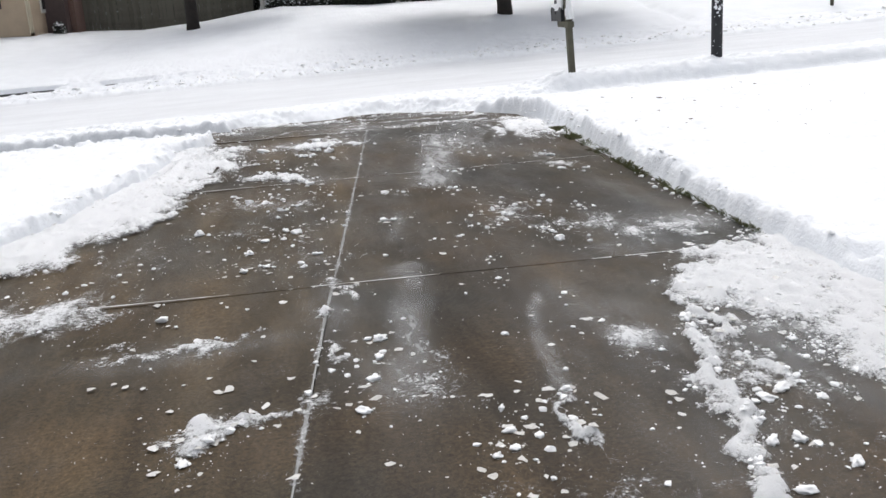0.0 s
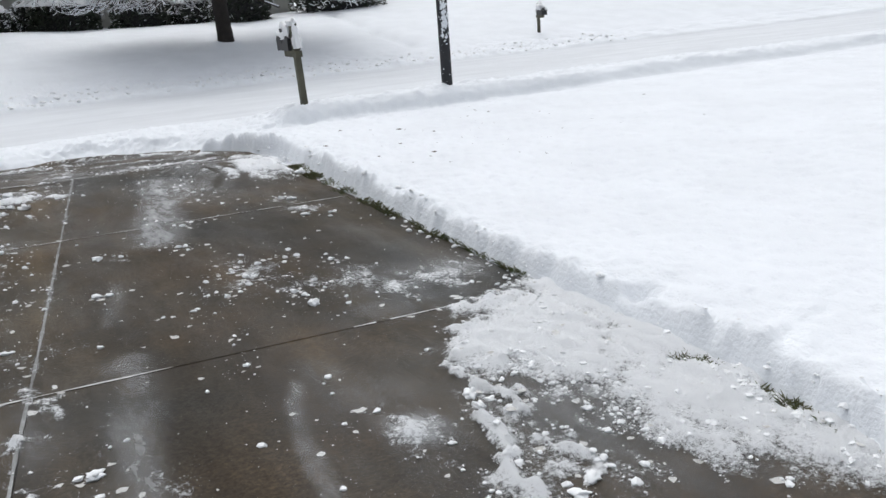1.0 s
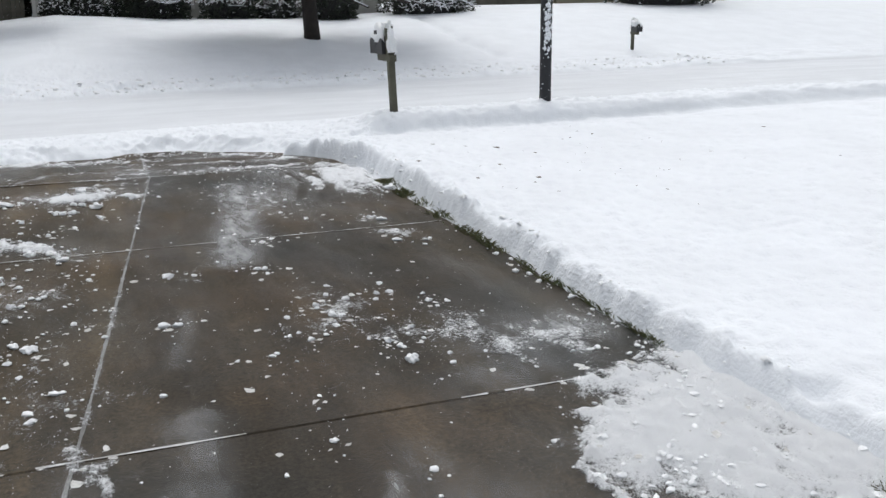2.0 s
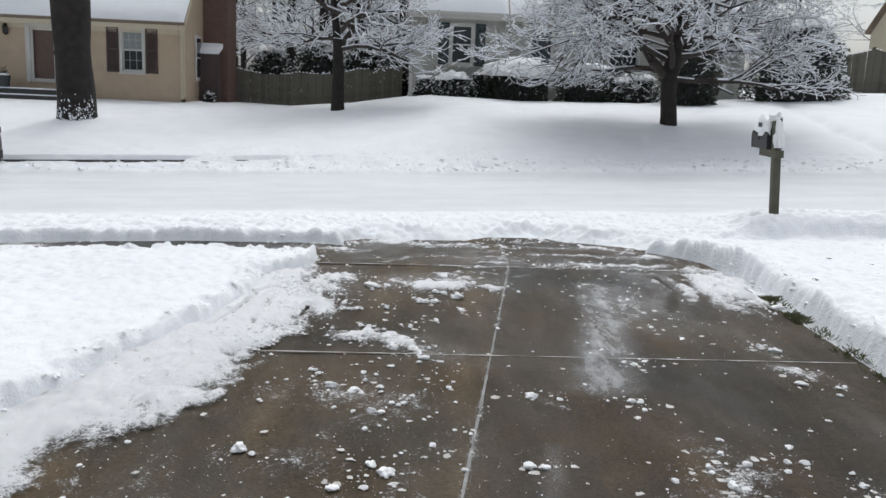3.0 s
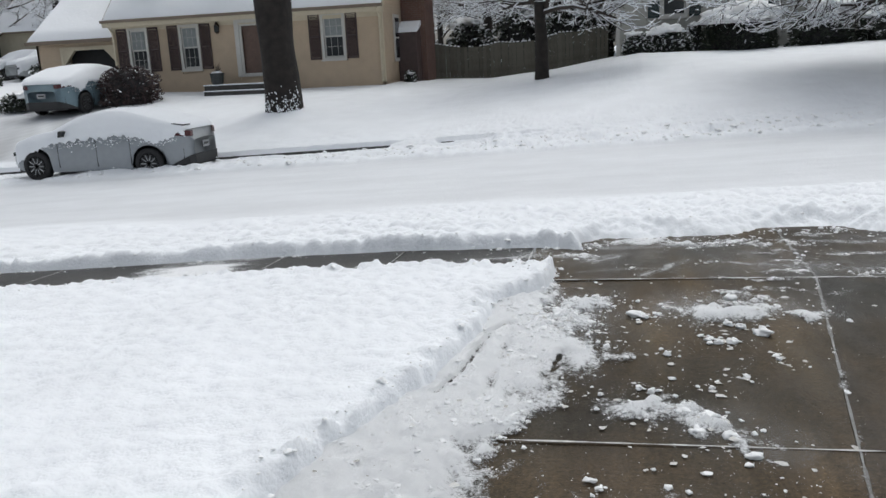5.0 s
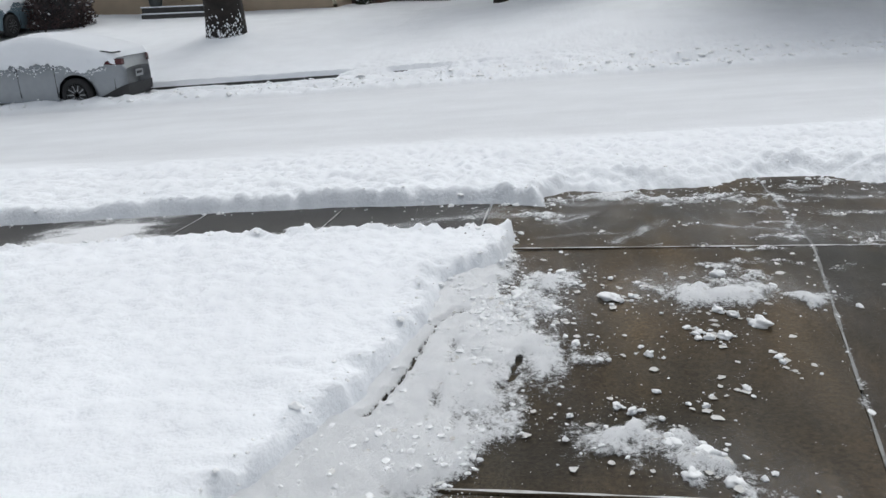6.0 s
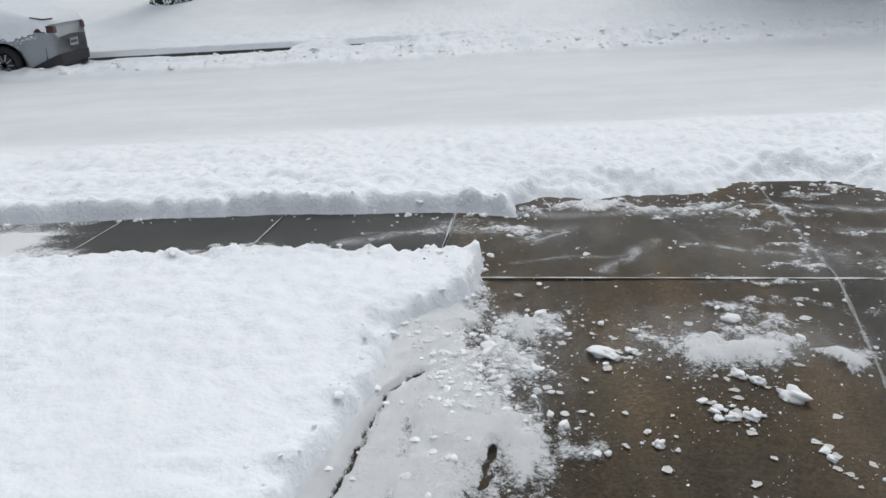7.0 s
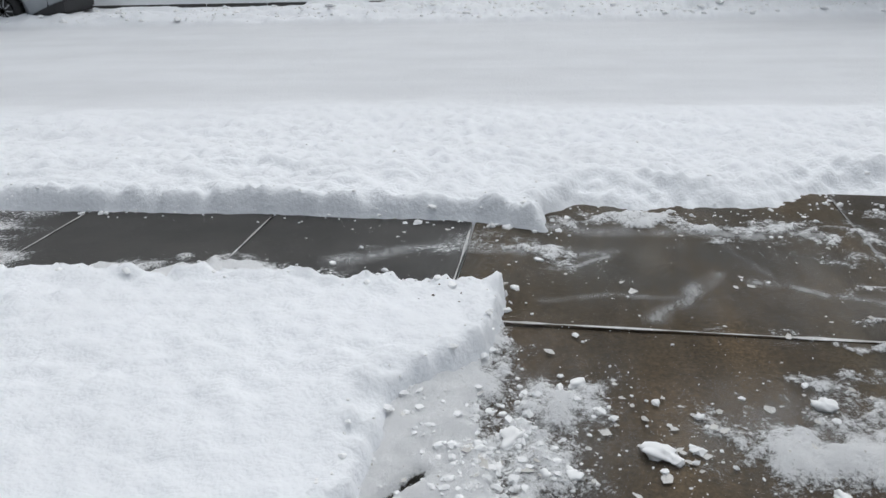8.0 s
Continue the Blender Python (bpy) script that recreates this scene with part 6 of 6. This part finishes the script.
shrub("evergreen", 24.8, 33.6, 2.3, 1.9, 4.2, "big evergreen holly speckled with snow", leaves=7500, snow=0.42, seed=8, caps=8, size=0.09)
shrub("bush", -16.2, 30.9, 1.05, 0.9, 1.25, "dark reddish bush with a dusting of snow", leaves=3600, snow=0.08, leaf=LEAF_RED, seed=9, caps=0, size=0.045)
shrub("bush", -20.0, 30.4, 0.7, 0.6, 0.55, "low snowy bush beside the garage drive", leaves=1100, snow=0.4, seed=10, caps=2)
shrub("bush", -29.5, 39.5, 1.3, 0.9, 1.1, "dark snowy shrubs at the wood's edge", leaves=2600, snow=0.5, seed=11, caps=0, size=0.08)
shrub("bush", -26.0, 41.5, 1.6, 1.2, 1.2, "snowy shrubs below bare trees", leaves=2200, snow=0.5, seed=15, caps=0, size=0.08)
shrub("bush", -7.5, 35.0, 0.22, 0.2, 0.45, "small snowy shrub by the chimney", leaves=260, snow=0.4, seed=12, caps=3)
for i in range(9):
    shrub("bush", -48 + 2.7 * i, 47.5 + 2.2 * math.sin(i * 2.1), 1.7, 1.2, 1.5 + 0.5 * math.sin(i * 1.7), "tangled brush full of snow at the edge of the wood", leaves=1300, snow=0.75, leaf=TWIG, seed=80 + i, caps=0, size=0.09)
for i, (x, y, r, h) in enumerate(((-6.2, 40.5, 1.0, 2.3), (-4.2, 41.0, 1.2, 2.6), (-2.2, 40.6, 1.1, 2.4), (-0.9, 39.0, 0.6, 2.2))):
    shrub("evergreen", x, y, r, r * 0.8, h, "dark evergreen with snow behind the fence", leaves=2400, snow=0.42, seed=60 + i, caps=4, size=0.08)


# ---- cars ----
def car(name, x, y, rz, paint, label, L=4.85, W=1.82, H=1.46, base=2.78, front=0.95, snow_side=0.9, seed=1, z=None, hatch=False, pitch=0.0):
    """A saloon car whose nose points to -x before it is turned; snow lies on all its upper parts."""
    z = float(bare(x, y)) + 0.03 if z is None else z
    c = thing(name, (x, y, z), rz, label=label, category="car")
    c.matrix_basis = pose(x, y, z, 0, pitch, rz)
    rw = 0.335
    xs = sorted(set(np.round(np.concatenate([np.linspace(0, L, 44), front + np.linspace(-0.4, 0.4, 17), front + base + np.linspace(-0.4, 0.4, 17)]), 3)))

    def pl(x_, pts):
        return float(np.interp(x_, [p[0] for p in pts], [p[1] for p in pts]))
    f = L / 4.85
    belt = [(0, 0.62), (0.15, 0.72), (0.9 * f, 0.86), (1.5 * f, 0.93), (3.9 * f, 1.0), (4.6 * f, 1.0), (L - 0.06, 0.92), (L, 0.74)]
    roof = [(0, 0.62), (0.12, 0.74), (0.8 * f, 0.92), (1.35 * f, 1.0), (2.0 * f, H - 0.1), (2.5 * f, H), (3.2 * f, H - 0.02), (3.7 * f, H - 0.12), (4.25 * f, 1.13), (4.65 * f, 1.05), (L - 0.06, 0.97), (L, 0.80)]
    if hatch:
        roof = [(0, 0.7), (0.12, 0.85), (0.8, 1.0), (1.2, 1.08), (1.8, H - 0.08), (2.3, H), (L - 0.7, H - 0.03), (L - 0.2, H - 0.25), (L, 0.95)]
    half = [(0, 0.62), (0.2, 0.78), (0.7, 0.88), (1.2, 0.91), (3.8 * f, 0.91), (4.35 * f, 0.86), (L - 0.22, 0.77), (L - 0.08, 0.66), (L, 0.50)]

    def sill(x_):
        s = 0.20 + 0.10 * max(0, 1 - x_ / 0.4) + 0.12 * max(0, 1 - (L - x_) / 0.5)
        for w in (front, front + base):
            if abs(x_ - w) < 0.40:
                s = max(s, rw + math.sqrt(max(0, 0.40**2 - (x_ - w) ** 2)))
        return s

    def section(x_, grow_=0.0):
        hw, b, r, s = pl(x_, half) * W / 1.82, pl(x_, belt), pl(x_, roof), sill(x_)
        b = max(b, s + 0.05)
        r = max(r, b + 0.01)
        tum = 0.26 * (r - b) / 0.5
        top = hw - tum
        prof = [(hw * 0.96, s), (hw, s + 0.3 * (b - s)), (hw, s + 0.65 * (b - s)), (hw * 0.985, b), (hw - tum * 0.5, b + 0.55 * (r - b)), (top * 0.93, r - 0.04 * (r > b + 0.1)), (top * 0.6, r + 0.01), (0, r + 0.025)]
        return [(a + grow_, q) for a, q in prof]
    b = Build()
    k = 15
    for x_ in xs:
        pr = section(x_)
        ring = pr + [(-a, q) for a, q in reversed(pr[:-1])]
        b.v += [(x_ - L / 2, a, q) for a, q in ring]
    for j in range(len(xs) - 1):
        b.f += [(j * k + i, j * k + i + 1, (j + 1) * k + i + 1, (j + 1) * k + i) for i in range(k - 1)]
    b.f += [tuple(range(k)), tuple(reversed(range((len(xs) - 1) * k, len(xs) * k)))]
    part("body", b.mesh("body", paint, True), paint, c)
    under = Build().box(-L / 2 + 0.15, -0.72, 0.2, L / 2 - 0.15, 0.72, 0.62)
    part("underbody", under, BLACK, c, "black underbody and wheel wells")
    # snow over bonnet, glass, roof and boot
    s = Build()
    m = 25
    rs_ = np.random.RandomState(seed)
    off = rs_.rand() * 40
    xs2 = np.linspace(0.06, L - 0.10, 220)
    for x_ in xs2:
        hw, be, r = pl(x_, half) * W / 1.82, pl(x_, belt), pl(x_, roof)
        endf = min(1.0, (x_ - 0.06) / 0.25, (L - 0.10 - x_) / 0.25)
        endf = math.sqrt(max(endf, 0.0))
        for i in range(m):
            u = -1 + 2 * i / (m - 1)
            au = abs(u)
            rag = float(fbm(np.array(x_ * 3.5 + off), np.array(7.0 * np.sign(u) + 3), 91))
            rag2 = float(fbm(np.array(x_ * 16 + off), np.array(9.0 * np.sign(u) + 3), 92, 3))
            low = be - 0.05 - 0.16 * (rag - 0.35) * snow_side - 0.13 * (rag2 - 0.5) - 0.30 * max(0.0, 1 - x_ / 1.2) - 0.20 * max(0.0, 1 - abs(x_ - L + 0.75) / 0.5)
            tum = 0.26 * max(r - be, 0.01) / 0.5
            if au > 0.86:
                v = (au - 0.86) / 0.14
                yy, zz = hw + 0.028 * (1 - v), be + (low - be) * v
            elif au > 0.6:
                v = (au - 0.6) / 0.26
                yy, zz = (hw - tum * 0.85) + (tum * 0.85 + 0.028) * v, r + (be - r) * v
            else:
                yy, zz = (hw - tum * 0.85) * au / 0.6, r + 0.03
            t = (0.105 * math.cos(min(au, 0.95) * 1.5) + 0.012) * endf
            lumpy = 0.02 * (float(fbm(np.array(x_ * 2.5 + off), np.array(u * 3.0), 93)) - 0.5)
            s.v.append((x_ - L / 2, math.copysign(yy + t * 0.3 * (au > 0.5), u) if au > 1e-6 else 0.0, zz + t + lumpy * (au < 0.86)))
    for j in range(219):
        s.f += [(j * m + i, j * m + i + 1, (j + 1) * m + i + 1, (j + 1) * m + i) for i in range(m - 1)]
    part("snow_cover", s.mesh("snow_cover", SNOW_FAR, True), SNOW_FAR, c, "thick rounded snow over glass and roof")
    # bits of snow clinging below the edge of the cover
    specks = Build()
    rr = random.Random(seed + 40)
    for _ in range(520):
        x_ = rr.uniform(0.3, L - 0.25)
        sd = rr.choice((-1, 1))
        hw, be = pl(x_, half) * W / 1.82, pl(x_, belt)
        zz = be - 0.06 - abs(rr.gauss(0, 0.09)) - 0.10 * max(0.0, 1 - abs(x_ - L + 0.75) / 0.6)
        if zz < sill(x_) + 0.03:
            continue
        k2, yy = rr.uniform(0.008, 0.022), sd * (hw + 0.004)
        p0 = Vector((x_ - L / 2, yy, zz))
        specks.face(p0 + Vector((-k2, 0, 0)), p0 + Vector((0, 0, -k2 * rr.uniform(0.5, 1.6))), p0 + Vector((k2 * rr.uniform(0.6, 1.5), 0, 0)), p0 + Vector((0, sd * 0.012, k2)))
    part("snow_specks", specks, SNOW_FAR, c, "bits of snow clinging to the doors", kind="stuff")
    # wheels
    for wx in (front, front + base):
        for sd in (-1, 1):
            ty = Build().lathe([(0.22, -0.10), (rw - 0.03, -0.105), (rw, -0.08), (rw, 0.08), (rw - 0.03, 0.105), (0.22, 0.10)], (0, 0, 0), 24, "y")
            w = part("wheel", ty, RUBBER, c, "black tyre", True)
            w.matrix_basis = pose(wx - L / 2, sd * (W / 2 - 0.115), rw)
            rim = Build().lathe([(0.225, sd * 0.06), (0.225, sd * 0.10), (0.195, sd * 0.10), (0.19, sd * 0.07)], (0, 0, 0), 24, "y")
            for i in range(10):
                a = 2 * math.pi * i / 10
                dx, dz = math.cos(a), math.sin(a)
                rim.tube((0.03 * dx, sd * 0.085, 0.03 * dz), (0.2 * dx, sd * 0.098, 0.2 * dz), 0.018, 0.014, 4)
            rim.lathe([(0.05, sd * 0.07), (0.045, sd * 0.1)], (0, 0, 0), 10, "y")
            part("rim", rim, RIM, w, "silver spoked rim")
    # lights, bumpers, plate, mirrors, door seams, handles
    for sd in (-1, 1):
        hw = pl(L - 0.35, half) * W / 1.82
        tail = Build()
        xs3 = np.linspace(L - 0.62, L - 0.03, 9)
        for i, x_ in enumerate(xs3):
            q = i / 8
            wo = pl(x_, half) * W / 1.82
            lo, hi = 0.965 - 0.085 * q, 0.985 + 0.03 * math.sin(math.pi * min(1.0, q * 0.8))
            tail.v += [(x_ - L / 2, sd * (wo + 0.012), lo), (x_ - L / 2, sd * (wo * 0.985 + 0.006), hi), (x_ - L / 2, sd * (wo - 0.10), hi), (x_ - L / 2, sd * (wo - 0.10), lo)]
        for i in range(8):
            tail.f += [(4 * i + e, 4 * i + (e + 1) % 4, 4 * i + 4 + (e + 1) % 4, 4 * i + 4 + e) for e in range(4)]
        tail.f += [(0, 1, 2, 3), (32, 33, 34, 35)]
        part("tail_light", tail, REDLIGHT, c, "dark red tail light")
        part("headlight", Build().prism([(-L / 2 + 0.05, 0.56), (-L / 2 + 0.42, 0.66), (-L / 2 + 0.35, 0.74), (-L / 2 + 0.06, 0.64)], sd * 0.50, sd * 0.74, "y"), GLASS, c)
        mi = Build().prism([(1.60 * f - L / 2, 0.97), (1.70 * f - L / 2, 0.98), (1.74 * f - L / 2, 1.10), (1.63 * f - L / 2, 1.11)], sd * (W / 2 - 0.02), sd * (W / 2 + 0.13), "y")
        part("mirror", mi, BLACK, c, "door mirror half under snow")
        for hx in (2.35 * f, 3.3 * f):
            part("door_handle", Build().box(hx - L / 2 - 0.1, sd * (W / 2 - 0.005), 0.80, hx - L / 2 + 0.1, sd * (W / 2 + 0.028), 0.835), paint, c)
        for hx in (1.45 * f, 2.5 * f, 3.4 * f):
            part("door_seam", Build().box(hx - L / 2 - 0.006, sd * (W / 2 - 0.02), 0.3, hx - L / 2 + 0.006, sd * (W / 2 + 0.0015), 0.9), BLACK, c)
    xs4 = np.linspace(L - 0.62, L, 9)
    ring = [(x_, -1) for x_ in xs4] + [(x_, 1) for x_ in reversed(xs4)]
    skirt = Build()
    for x_, sd in ring:
        wo = pl(x_, half) * W / 1.82
        q = (x_ - L + 0.62) / 0.62
        lo = sill(x_) - 0.02
        skirt.v += [(x_ - L / 2 + 0.014 * q, sd * (wo * 0.97 + 0.010), lo), (x_ - L / 2 + 0.014 * q, sd * (wo + 0.010), lo + 0.02 + 0.17 * q), (x_ - L / 2 - 0.05 * q, sd * (wo - 0.05), lo + 0.02 + 0.17 * q), (x_ - L / 2 - 0.05 * q, sd * (wo - 0.05), lo)]
    for i in range(len(ring) - 1):
        skirt.f += [(4 * i + e, 4 * i + (e + 1) % 4, 4 * i + 4 + (e + 1) % 4, 4 * i + 4 + e) for e in range(4)]
    skirt.f += [(0, 1, 2, 3), tuple(4 * len(ring) - k3 for k3 in (1, 2, 3, 4))]
    part("rear_bumper", skirt, BLACK, c, "black lower bumper")
    part("plate", Build().box(L / 2 + 0.0, -0.15, 0.60, L / 2 + 0.02, 0.15, 0.74), RIM, c, "grey number plate")
    part("plate_bar", Build().box(L / 2 + 0.02, -0.11, 0.65, L / 2 + 0.024, 0.11, 0.70), BLACK, c, "plain dark bar")
    return c


silver = car("car", -11.50, 22.45, 0, SILVER, "silver saloon parked at the kerb under thick snow", z=-0.65, seed=3, L=4.42, front=0.72, H=1.38)
edge = Build()
arc = [(1.45, -0.80, 1.08), (1.58, -0.80, 1.15), (1.90, -0.77, 1.17), (2.08, -0.68, 1.13), (2.12, -0.45, 1.13)]
for p, q in zip(arc, arc[1:]):
    edge.tube(p, q, 0.016, 0.016, 6)
part("boot_edge", edge, BLACK, silver, "dark boot-lid edge clear of snow")
car("car", -17.9, 31.0, -90, BLUEGREY, "blue-grey saloon on the garage drive topped with snow", z=0.50, seed=8, H=1.36, L=4.6, base=2.68, pitch=3.2)
car("car", -28.0, 43.6, 60, WHITECAR, "pale car under snow far behind the garage", z=float(bare(-28, 43.6)), seed=9, L=4.4, base=2.6, H=1.55, hatch=True)
car("car", -30.5, 44.6, 60, WHITECAR, "snow-buried pale car beside another", z=float(bare(-30.5, 44.6)), seed=10, L=4.4, base=2.6, H=1.45)


# ---- mailboxes and the black post ----
def arch(x0, x1, w, h, z):
    """A mailbox barrel: flat floor, round top, along x."""
    pts = [(-w / 2, z), (w / 2, z)] + [(w / 2 * math.cos(a), z + h - w / 2 + w / 2 * math.sin(a)) for a in np.linspace(0, math.pi, 12)]
    return Build().prism(pts, x0, x1, "x")


def mailbox(x, y, z, rz, lean, label, tall=1.05, top_post=True):
    m = thing("mailbox", (x, y, z), 0, label=label, category="mailbox")
    m.matrix_basis = pose(x, y, z, 0, lean, 0) @ pose(0, 0, 0, 0, 0, rz)
    part("post", Build().box(-0.04, -0.04, -0.35, 0.04, 0.04, tall if top_post else tall - 0.3), POSTWOOD, m, "greenish weathered wooden post")
    part("arm", Build().box(-0.38, -0.045, tall - 0.42, 0.10, 0.045, tall - 0.34), POSTWOOD, m)
    bx = part("box", arch(-0.50, -0.06, 0.17, 0.22, tall - 0.335), BLACK, m, "black metal letter box")
    part("door", arch(-0.515, -0.50, 0.18, 0.23, tall - 0.34), BLACK, bx)
    part("flag", Build().box(-0.30, -0.095, tall - 0.24, -0.28, -0.088, tall - 0.08).box(-0.30, -0.095, tall - 0.10, -0.20, -0.088, tall - 0.05), BLACK, bx)
    for px, r, h, zz in ((-0.27, (0.23, 0.11), 0.15, tall - 0.14), (-0.02, (0.075, 0.07), 0.06, tall - 0.0), (0.075, (0.05, 0.06), 0.2, tall - 0.24)):
        o = part("snow", LUMPS[rnd.randrange(9)], SNOW, m, "thick snow cap")
        o.matrix_basis = pose(px, 0, zz) @ Matrix.Diagonal((r[0], r[1], h, 1))
    return m


mailbox(4.17, 12.47, 0.32, -92, -4.5, "wooden mailbox post with black box under snow", 1.18)
mailbox(16.3, 23.95, 0.66, 75, -2.5, "far mailbox on a post beside the street in snow", 1.05, False)

post = thing("lamp_post", (6.38, 12.51, 0.38), label="black painted metal post streaked with snow", category="post")
post.matrix_basis = pose(6.38, 12.51, 0.38, 0, -2.6, 0)
pb = Build().lathe([(0.085, -0.3), (0.08, 0.0), (0.078, 1.5), (0.078, 4.2), (0.07, 5.5)], sides=18)
part("shaft", pb, BLACKPOLE, post, "", True)


def pole_spot(r):
    band = r.random()
    h = r.gauss(1.15, 0.17) if band < 0.75 else r.uniform(0.2, 1.5)
    a = r.gauss(-1.75, 0.35) if band < 0.75 else r.uniform(-2.9, -0.4)
    return Vector((0.079 * math.cos(a), 0.079 * math.sin(a), h)), Vector((math.cos(a), math.sin(a), 0)), r.uniform(0.006, 0.02) * (1.3 if band < 0.6 else 0.6)


part("blown_snow", flecks("blown_snow", 170, 6, pole_spot), SNOW_FAR, post, "snow stuck to one side", kind="stuff")
